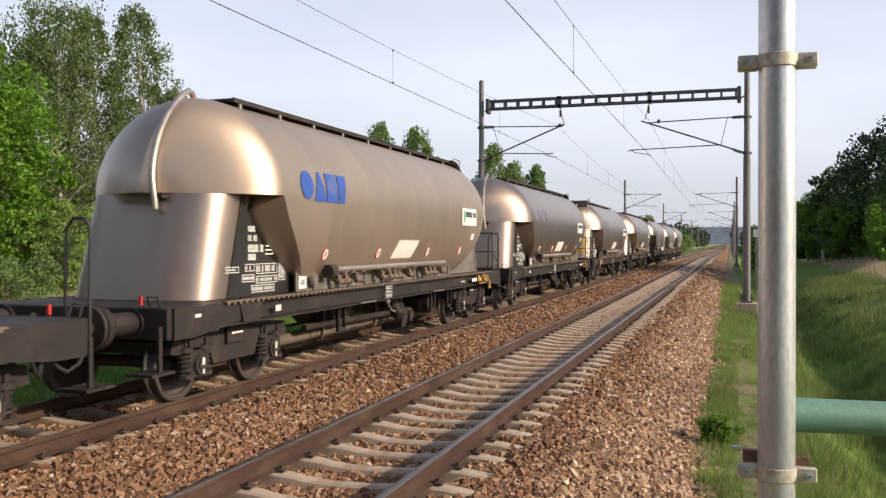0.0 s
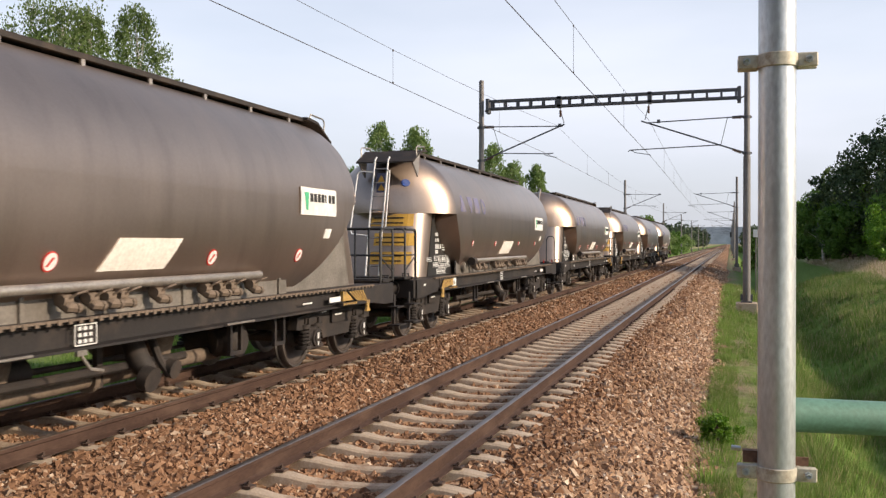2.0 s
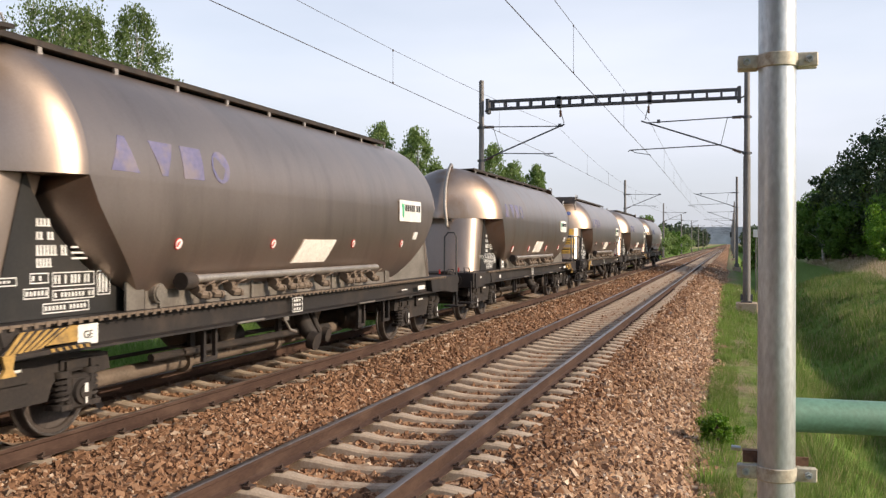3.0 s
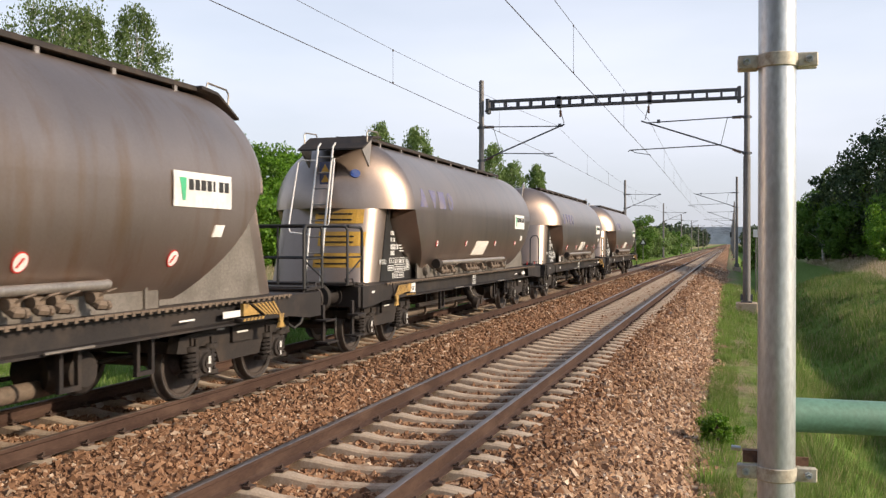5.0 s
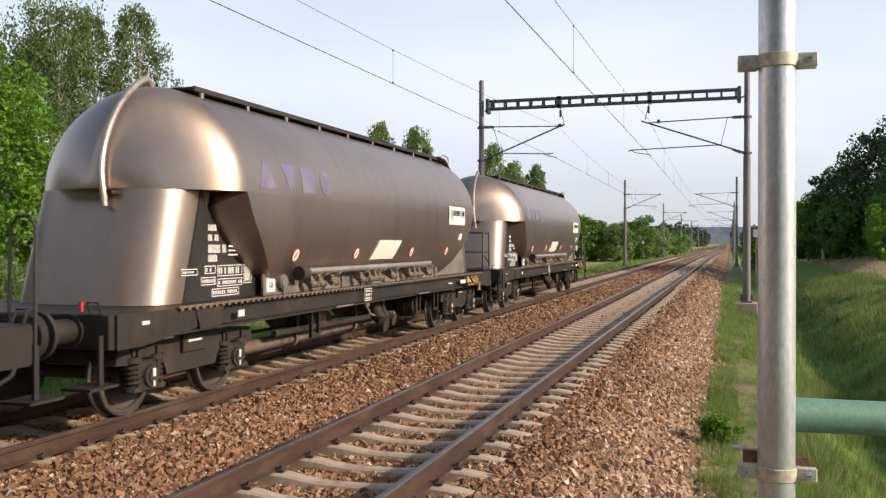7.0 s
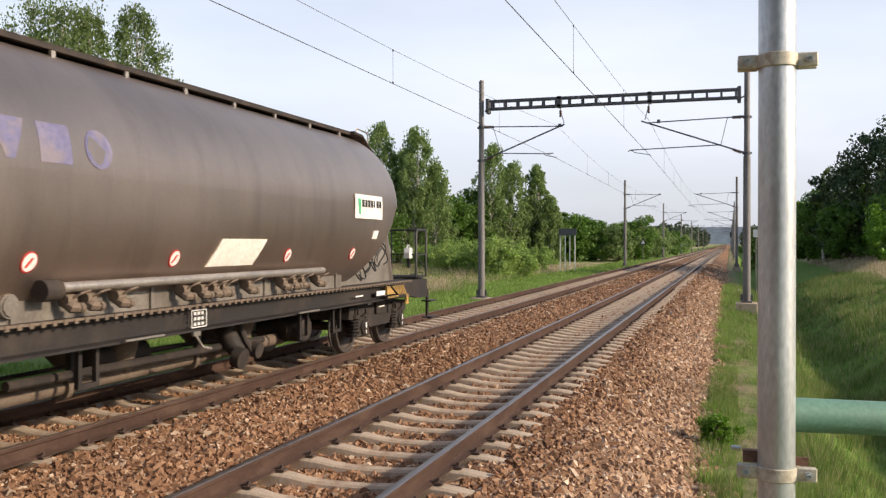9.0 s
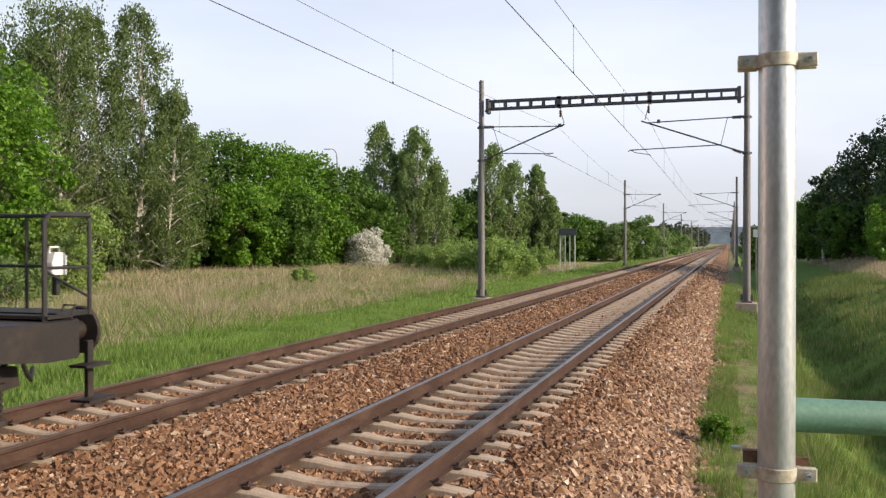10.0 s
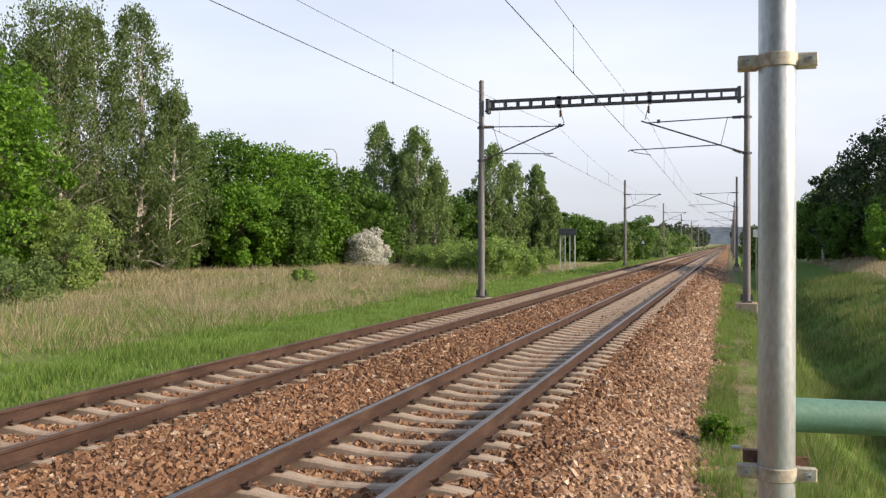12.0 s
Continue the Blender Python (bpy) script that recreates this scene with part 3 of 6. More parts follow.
def build_mast(x, y, side, top):
    m = empty("catenary_mast", "grey steel catenary mast with bracket arms for the overhead wire", "mast", "catenary masts", "", pose(x, y, 0))
    part("pole", mast_shape(Shape(), -1.0, top), MAST, m)
    part("collar", collar(6.83), MAST_DARK, m)
    part("collar", collar(5.42), MAST_DARK, m)
    cantilever(m, side)
    if y < 100:
        part("base_flange", Shape().slab((0, 0, -0.37), (0.42, 0.42, 0.06)).box((0.17, 0, -0.2), (0.12, 0.03, 0.24)).box((-0.17, 0, -0.2), (0.12, 0.03, 0.24)).box((0, 0.17, -0.2), (0.03, 0.12, 0.24)).box((0, -0.17, -0.2), (0.03, 0.12, 0.24)), MAST_DARK, m)
        part("foundation", Shape().slab((0, 0, -0.7), (0.8, 0.8, 0.6), 0.03), CONCRETE, m, "concrete foundation block")
    return m


mast_l = build_mast(POLE_L, SPANS[1], 1, 8.84)
mast_r = build_mast(POLE_R, SPANS[1], -1, 8.84)
first = [build_mast(POLE_L, SPANS[2], 1, 8.3), build_mast(POLE_R, SPANS[2], -1, 8.4)]
for y in [SPANS[0]] + SPANS[3:]:
    for ob in first:
        copy_thing(ob, pose(ob.location.x, y, 0))

# the cross beam of the first pair: two ladder faces between the masts
beam = empty("portal_beam", "dark steel lattice beam between the two masts", "portal beam", "", "", pose(0, SPANS[1], 0))
for dy in (-0.15, 0.15):
    face = part("beam_face", Shape().box((-4.75, dy, 7.92), (10.2, 0.06, 0.09)).box((-4.75, dy, 7.6), (10.2, 0.06, 0.09)), MAST_DARK, beam)
    for k in range(19):
        part("batten", Shape().box((-9.6 + 0.545 * k, dy, 7.76), (0.085, 0.03, 0.27)), MAST_DARK, face)
for x in (-9.8, 0.33):
    part("end_bracket", Shape().slab((x, 0, 7.72), (0.14, 0.4, 0.62)).tube([(x - 0.1, -0.2, 7.5), (x + 0.2, -0.2, 7.62)], 0.03, 6), MAST_DARK, beam)
for x in (-6.75, -3.09):
    part("hanger", Shape().tube([(x, 0, 7.6), (x + 0.19 * (1 if x < -5 else -1), 0, 6.88)], 0.016, 6), MAST_DARK, beam)
    part("insulator", Shape().tube([(x + 0.04 * (1 if x < -5 else -1), 0, 7.44 - 0.05 * k) for k in range(7)], [0.03, 0.06] * 3 + [0.03], 8), INSULATOR, beam)
    part("hanger_plate", Shape().box((x, 0, 7.76), (0.16, 0.36, 0.46)), MAST_DARK, beam)


def overhead(x0, first_x, zig, sag, label):
    """Contact wire with zigzag, sagging messenger wire and droppers."""
    line = empty("overhead_line", label, "overhead wire", "overhead lines")
    xs = [first_x] + [x0 + (zig if k % 2 else -zig) for k in range(1, len(SPANS))]
    part("contact_wire", Shape().tube([(x, y, 5.45) for x, y in zip(xs, SPANS)], 0.008, 6), WIRE, line)
    pts, drops = [], []
    for k in range(len(SPANS) - 1):
        a, b = SPANS[k], SPANS[k + 1]
        for j in range(12):
            t = j / 12
            pts.append((xs[k] * (1 - t) + xs[k + 1] * t, a + (b - a) * t, 6.82 - sag * 4 * t * (1 - t)))
            if j in (2, 4, 6, 8, 10) and a < 200:
                drops.append(pts[-1])
    part("messenger_wire", Shape().tube(pts, 0.0055, 6), WIRE, line)
    for p in drops:
        part("dropper", Shape().tube([p, (p[0], p[1], 5.45)], 0.004, 5).box((p[0], p[1], 5.47), (0.02, 0.06, 0.04)).box((p[0], p[1], p[2] - 0.01), (0.02, 0.05, 0.04)), WIRE, line)
    return line


overhead(NEAR_X, -3.18, 0.175, 0.42, "dark copper overhead wire above the clear track")
overhead(FAR_X, -7.61, 0.28, 0.7, "dark copper overhead wire above the train")

# ---- barrier post by the camera ----
post = empty("barrier_post", "galvanised steel tube post with bolted clamps", "post", "", "", pose(0.134, 2.88, 0, 0, 0, 2))
part("tube", Shape().tube([(0, 0, -0.8), (0, 0, 3.4)], 0.054, 40), GALV, post)


def clamp(z, parent):
    """A strap round the tube with two bolted lugs."""
    band = part("clamp_band", Shape().loft([[((0.0565 + d) * math.cos(a), (0.0565 + d) * math.sin(a), z + h) for a in (2 * math.pi * k / 40 for k in range(40))] for d, h in ((0, -0.021), (0.003, -0.018), (0.003, 0.018), (0, 0.021))]), BRACKET, parent, "zinc coated clamp")
    for sx in (-1, 1):
        part("clamp_lug", Shape().slab((sx * 0.084, -0.012, z), (0.058, 0.012, 0.042), 0.003).slab((sx * 0.062, 0.0, z), (0.014, 0.03, 0.042), 0.003), BRACKET, band)
        part("clamp_lug", Shape().slab((sx * 0.084, 0.016, z - 0.003), (0.058, 0.01, 0.042), 0.003), BRACKET, band)
        part("bolt", Shape().tube([(sx * 0.088, -0.018, z), (sx * 0.088, -0.027, z)], 0.012, 6).tube([(sx * 0.088, -0.026, z), (sx * 0.088, -0.036, z), (sx * 0.088, 0.04, z)], 0.006, 8), GALV, band, "steel hexagon bolt")


clamp(2.452, post)
clamp(1.217, post)
part("rusty_bracket", Shape().box((-0.07, 0.03, 1.25), (0.05, 0.008, 0.03)).box((0.074, 0.03, 1.247), (0.04, 0.008, 0.026)).box((-0.03, 0.045, 1.268), (0.13, 0.03, 0.005)), RUSTY, post, "rusty backing plate of the lower clamp")
part("stud", Shape().tube([(-0.128, 0.045, 1.274), (-0.1, 0.045, 1.272)], 0.008, 8), GALV, post)

gate = empty("barrier_bar", "pale green painted round steel barrier bar", "barrier", "", "", pose(0.134, 2.88, 0, 0, 0, 17.7))
part("bar", Shape().tube([(0.0, 0.115, 1.373), (0.3, 0.115, 1.359), (2.6, 0.115, 1.255)], 0.0535, 32), GREEN_PAINT, gate)
part("end_cap", Shape().tube([(2.6, 0.115, 1.255), (2.62, 0.115, 1.269)], 0.055, 24), GREEN_PAINT, gate)
part("far_post", Shape().tube([(2.3, 0.115, -1.9), (2.3, 0.115, 1.3)], 0.05, 20), GREEN_PAINT, gate)
# ---- the train ----
METAL_TAG = METAL.copy()
PIPE_DUST = surface("dusty_brown_pipe", (0.1, 0.075, 0.055), (0.18, 0.135, 0.1), 4.0, 0.7, 0, 30, 0.002)

Z0, HALF_W, TOP_H, NOSE0, NOSE = 2.55, 1.46, 1.375, 5.13, 1.17
SKIRT_W, SKIRT_B = 1.02, 0.6


def nose_scale(y):
    t = max(0.0, (abs(y) - NOSE0) / NOSE)
    return max(0.0, 1 - t ** 1.5) ** 0.66


def dome_y(x, z):
    """How far out the domed end stands at x and height z."""
    e = min(1.0, math.hypot(x / HALF_W, (z - Z0) / TOP_H))
    return NOSE0 + NOSE * (1 - e ** (1 / 0.66)) ** (1 / 1.5)


def hopper_y(z):
    """Where the sloping hopper end cuts the lower half of the shell."""
    return NOSE0 - 0.9 * max(0.0, Z0 - z) ** 1.4


def lower_section(k, n=28):
    a = math.pi * k / n
    ca = math.cos(a)
    return HALF_W * math.copysign(abs(ca) ** 0.8, ca), Z0 - 1.6 * max(0.0, math.sin(a)) ** 0.8


def tank_mesh():
    """Round shell with domed ends; the lower half is cut off by sloping hopper ends."""
    s = Shape()
    ys = [NOSE * (k / 22) ** 1.3 for k in range(23)]
    ys = [-(NOSE0 + v) for v in reversed(ys)] + [-3.9, -2.6, -1.3, 0, 1.3, 2.6, 3.9] + [NOSE0 + v for v in ys]
    rings = []
    for y in ys:
        e = max(0.012, nose_scale(y))
        rings.append([(HALF_W * e * math.cos(a), y, Z0 + math.sin(a) * TOP_H * e) for a in (math.pi * k / 36 for k in (0, 0.05, *range(1, 36), 35.95, 36))])
    s.loft(rings, caps=True)
    low = [lower_section(k) for k in (0, 0.015, *range(1, 28), 27.985, 28)]
    s.loft([[(x, f * hopper_y(z), z) for x, z in low] for f in (-1, -0.6, -0.2, 0.2, 0.6, 1)], closed=False)
    zc = Z0 - 0.55
    for e in (-1, 1):
        cone = []
        for q in (1, 0.8, 0.6, 0.4, 0.2, 0.02):
            cone.append([(x * q, e * (hopper_y(z) * q + hopper_y(zc) * (1 - q) + 0.42 * (1 - q * q)), z * q + zc * (1 - q)) for x, z in low])
        s.loft(cone, closed=True)
    return s.mesh("tank", True, 30)


def skirt_y(x, z):
    """How far out the skirt stands at x and height z."""
    t = (z - 1.2) / (Z0 - 1.2)
    return 5.93 - 0.53 * t + (SKIRT_B + 0.18 * t) * max(0.0, 1 - min(1.0, abs(x) / SKIRT_W) ** 3.2) ** (1 / 3.2)


def skirt_mesh():
    """The shell under the domed end, round in plan and flaring down to the frame."""
    rows = []
    for h in range(9):
        z = 1.2 + (Z0 - 0.003 - 1.2) * h / 8
        row = [(x, -skirt_y(x, z), z) for x in (SKIRT_W * math.copysign(abs(math.cos(a)) ** 0.6, math.cos(a)) for a in (math.pi * k / 40 for k in range(41)))]
        row.insert(0, (SKIRT_W, row[0][1] + 0.12, z))
        row.append((-SKIRT_W, row[-1][1] + 0.12, z))
        rows.append(row)
    rows.pop()
    for z, k in ((Z0 - 0.06, 0.25), (Z0 - 0.025, 0.6), (Z0 - 0.004, 0.97)):
        row = []
        for x, y, _ in rows[0]:
            a = skirt_y(x, z)
            f = k * max(0.0, 1 - (abs(x) / SKIRT_W) ** 4)
            row.append((x, y + skirt_y(x, 1.2) - a - f * max(0.0, dome_y(min(abs(x), 0.98), Z0) - a), z))
        rows.append(row)
    inner = [[(x * 0.985, y + 0.03, z) for x, y, z in r] for r in rows]
    s = Shape().loft(rows, closed=False)
    s.loft(inner, closed=False)
    return s.mesh("end_skirt", True, 50)


PANEL_X = 1.035


def panel_mesh(side):
    """Upright side sheet between the corner of the skirt and the hopper."""
    x = side * PANEL_X
    pts = [(-5.88, 1.2), (-3.6, 1.2), (-3.6, 1.42), (-4.06, 1.43), (-4.3, 1.48), (-4.5, 1.57), (-4.7, 1.69), (-4.9, 1.84), (-5.08, 2.0), (-5.25, 2.18), (-5.4, 2.4), (-5.46, 2.545), (-5.5, 2.545)]
    return Shape().prism(pts, 0, x, x - side * 0.03).mesh("end_panel", False)


def scaled_block(shape, y, k):
    """Squeezes a block of print along the wagon."""
    shape.v = [(a, y + (b - y) * k, c) for a, b, c in shape.v]
    return shape


def on_side(shape, y0, z0, y1, z1, x, slant=0.0, th=0.004):
    """A thin plate or bar on an upright face that looks to +x."""
    shape.prism([(y0, z0), (y1, z0), (y1 + slant, z1), (y0 + slant, z1)], 0, x, x + th)
    return shape


def tank_x(y, z):
    """Half width of the tank at y and z."""
    e = nose_scale(y)
    r, p = abs(z - Z0) / (TOP_H * e if z > Z0 else 1.6), 2.0 if z > Z0 else 2.5
    return HALF_W * e * max(0, 1 - r ** p) ** (1 / p)


def decal(y0, z0, y1, z1, slant=0.0, lift=0.006, n=6, slant_b=None):
    """A thin sheet that follows the tank's round side."""
    s = Shape()
    rings = []
    for i in range(n + 1):
        t = i / n
        z = z0 + (z1 - z0) * t
        ya, yb = y0 + slant * t, y1 + (slant if slant_b is None else slant_b) * t
        rings.append([(tank_x(ya, z) + lift, ya, z), (tank_x(yb, z) + lift, yb, z), (tank_x(yb, z) + lift - 0.012, yb, z), (tank_x(ya, z) + lift - 0.012, ya, z)])
    return s.loft(rings, caps=True)


def disc_decal(y, z, r, lift):
    """A thin round sheet on the tank's side."""
    ring = [(y + r * math.cos(a), z + r * math.sin(a)) for a in (2 * math.pi * k / 20 for k in range(20))]
    return Shape().loft([[(tank_x(b, c) + d, b, c) for b, c in ring] for d in (lift - 0.01, lift)], caps=True)


def wheelset_shapes():
    tyres, disc = [], Shape()
    for sx in (-1, 1):
        def ring(x, r):
            return [(sx * x, r * math.cos(a), r * math.sin(a)) for a in (2 * math.pi * k / 36 for k in range(36))]
        tyres.append(Shape().loft([ring(0.68, 0.40), ring(0.68, 0.485), ring(0.705, 0.488), ring(0.72, 0.462), ring(0.8, 0.455), ring(0.815, 0.45), ring(0.815, 0.432), ring(0.8, 0.42), ring(0.68, 0.40)]).mesh("tyre"))
        disc.loft([ring(0.806, 0.43), ring(0.806, 0.385), ring(0.78, 0.375), ring(0.745, 0.3), ring(0.74, 0.16), ring(0.78, 0.13), ring(0.83, 0.12), ring(0.83, 0.01), ring(0.7, 0.01), ring(0.7, 0.16), ring(0.7, 0.385)])
    disc.tube([(-1.0, 0, 0), (1.0, 0, 0)], 0.075, 14)
    return tyres, disc.mesh("wheelset")


def side_frame_mesh():
    """Cast bogie side: arched over the axle boxes, dropped in the middle."""
    prof = [(-1.4, 0.62), (-1.36, 0.8), (-0.62, 0.86), (-0.45, 0.9), (0.45, 0.9), (0.62, 0.86), (1.36, 0.8), (1.4, 0.62), (1.18, 0.6), (1.15, 0.66), (0.66, 0.66), (0.56, 0.56), (0.5, 0.42), (-0.5, 0.42), (-0.56, 0.56), (-0.66, 0.66), (-1.15, 0.66), (-1.18, 0.6)]
    s = Shape()
    s.prism(prof, 0, -0.07, 0.07)
    s.box((0.0, -0.02, 0.91), (0.22, 2.0, 0.05)).box((0.09, 0, 0.74), (0.05, 0.5, 0.2))
    s.box((0.08, 0.9, 0.74), (0.03, 0.5, 0.1)).box((0.08, -0.9, 0.74), (0.03, 0.5, 0.1))
    return s.mesh("side_frame", False)


def bolster_mesh():
    s = Shape().box((0, 0, 0.72), (1.86, 0.5, 0.22)).box((0, -1.3, 0.68), (1.86, 0.08, 0.14)).box((0, 1.3, 0.68), (1.86, 0.08, 0.14))
    return s.box((0, 0, 0.78), (0.5, 2.5, 0.1)).mesh("bogie", False)


def spring_mesh():
    """A coil spring with its cap and seat."""
    pts = [(0.075 * math.cos(a), 0.075 * math.sin(a), 0.36 + 0.27 * a / (2 * math.pi * 5)) for a in (2 * math.pi * k / 10 for k in range(51))]
    s = Shape().tube(pts, 0.021, 6)
    s.tube([(0, 0, 0.31), (0, 0, 0.36)], 0.11, 12).tube([(0, 0, 0.62), (0, 0, 0.68)], 0.11, 12).tube([(0, 0, 0.36), (0, 0, 0.62)], 0.045, 8)
    return s.mesh("spring")


def axle_box_mesh():
    s = Shape().slab((0, 0, 0.46), (0.2, 0.3, 0.34), 0.03)
    s.tube([(0.09, 0, 0.46), (0.135, 0, 0.46)], [0.13, 0.12], 18).tube([(0.135, 0, 0.46), (0.15, 0, 0.46)], 0.07, 12)
    s.box((0, 0.2, 0.33), (0.2, 0.16, 0.05)).box((0, -0.2, 0.33), (0.2, 0.16, 0.05)).box((0.03, 0.17, 0.62), (0.13, 0.06, 0.3)).box((0.03, -0.17, 0.62), (0.13, 0.06, 0.3))
    return s.mesh("axle_box")


TYRE_ME, DISC_ME = wheelset_shapes()
TANK_ME, SKIRT_ME, PANEL_P, PANEL_N = tank_mesh(), skirt_mesh(), panel_mesh(1), panel_mesh(-1)
SIDE_ME, BOGIE_ME, SPRING_ME, BOX_ME = side_frame_mesh(), bolster_mesh(), spring_mesh(), axle_box_mesh()
BOX_MARK = Shape().box((0.156, 0.0, 0.5), (0.006, 0.05, 0.09)).box((0.156, 0.0, 0.38), (0.006, 0.03, 0.06)).mesh("mark", False)


def bogie(wagon, y):
    b = part("bogie", BOGIE_ME, BOGIE, wagon, "brown-black cast steel bogie")
    b.location = (0, y, 0)
    for sx in (-1, 1):
        f = part("side_frame", SIDE_ME, BOGIE, b)
        f.location, f.rotation_euler = (sx * 1.0, 0, 0), (0, 0, 0 if sx > 0 else math.pi)
    for sy in (-0.9, 0.9):
        w = part("wheelset", DISC_ME, WHEEL, b, "rusty wheels on an axle")
        w.location = (0, sy, 0.46)
        for me in TYRE_ME:
            t = part("wheel_tyre", me, TYRE, b, "worn steel wheel tyre")
            t.location = (0, sy, 0.46)
        for sx in (-1, 1):
            a = part("axle_box", BOX_ME, BOGIE, b)
            a.location, a.rotation_euler = (sx * 1.03, sy, 0), (0, 0, 0 if sx > 0 else math.pi)
            if sx > 0:
                k = part("axle_box_mark", BOX_MARK, WHITE, b, "white paint dabs")
                k.location = (1.03, sy, 0)
            for d in (-0.2, 0.2):
                c = part("coil_spring", SPRING_ME, BOGIE, b)
                c.location = (sx * 1.04, sy + d, 0)
    part("frame_mark", on_side(on_side(Shape(), -0.15, 0.75, 0.12, 0.775, 1.118), -0.55, 0.82, -0.38, 0.84, 1.072), WHITE, b, "white stencil bars")
    return b


def valve_group(y=0.0, n=1):
    """A row of discharge valves: stub, body, handwheel lever."""
    s = Shape()
    for k in range(n):
        yy = y + 0.27 * k
        s.tube([(1.2, yy, 1.5), (1.24, yy, 1.4), (1.33, yy + 0.02, 1.34), (1.36, yy + 0.1, 1.33)], [0.04, 0.055, 0.06, 0.045], 8)
        s.tube([(1.3, yy - 0.06, 1.41), (1.3, yy + 0.06, 1.41)], 0.055, 10)
        s.tube([(1.34, yy, 1.42), (1.42, yy + 0.03, 1.47), (1.42, yy + 0.16, 1.49)], 0.012, 6)
        s.tube([(1.36, yy + 0.07, 1.33), (1.36, yy + 0.12, 1.33)], 0.05, 10)
    return s


def printed_block(y, z, x):
    """Unreadable stencilled data: lines and framed rows of bars."""
    s = Shape()
    rng = random.Random(4)
    for i, (w, h, bars) in enumerate(((0.24, 0.075, 4), (0.3, 0.075, 5), (0.52, 0.1, 9), (0.26, 0.085, 5))):
        z0 = z + 0.78 - i * 0.125
        step = w / bars
        for k in range(bars):
            if rng.random() < 0.87:
                on_side(s, y + k * step, z0 - h, y + k * step + step * 0.62, z0, x)
                on_side(s, y + k * step, z0 - h, y + k * step + step * 0.9, z0 - h + 0.012, x)
    for i in range(3):
        on_side(s, y + 0.58, z + 0.5 - 0.055 * i, y + 0.58 + (0.55, 0.34, 0.28)[i], z + 0.52 - 0.055 * i, x)
    for c0, c1, r0, r1 in ((-0.1, 0.2, 0.17, 0.27), (-0.2, 0.2, 0.03, 0.13), (0.26, 1.0, 0.13, 0.27), (0.26, 1.0, 0.0, 0.1), (0.1, 0.9, -0.12, -0.02), (-0.72, -0.3, 0.16, 0.24), (1.05, 1.3, 0.02, 0.27)):
        for a, b, c, d in ((c0, r0, c1, r0 + 0.011), (c0, r1 - 0.011, c1, r1), (c0, r0, c0 + 0.011, r1), (c1 - 0.011, r0, c1, r1)):
            on_side(s, y + a, z + b, y + c, z + d, x)
        k = c0 + 0.035
        while k < c1 - 0.05:
            on_side(s, y + k, z + r0 + 0.028, y + k + 0.034, z + r1 - 0.028, x)
            k += 0.062 if rng.random() < 0.8 else 0.11
    return scaled_block(s, y, 0.8)


VALVE_ME = valve_group().mesh("valve")


def text_mesh(body, size):
    """Raised lettering as a mesh, in the y-z plane, readable from +x."""
    cu = bpy.data.curves.new("lettering", "FONT")
    cu.body, cu.size, cu.extrude, cu.align_x = body, size, 0.002, "CENTER"
    ob = new("lettering", cu)
    me = bpy.data.meshes.new_from_object(ob.evaluated_get(bpy.context.evaluated_depsgraph_get()))
    bpy.data.objects.remove(ob)
    me.transform(Matrix(((0, 0, 1, 0), (1, 0, 0, 0), (0, 1, 0, 0), (0, 0, 0, 1))))
    return me


GE_TEXT = text_mesh("GE", 0.105)


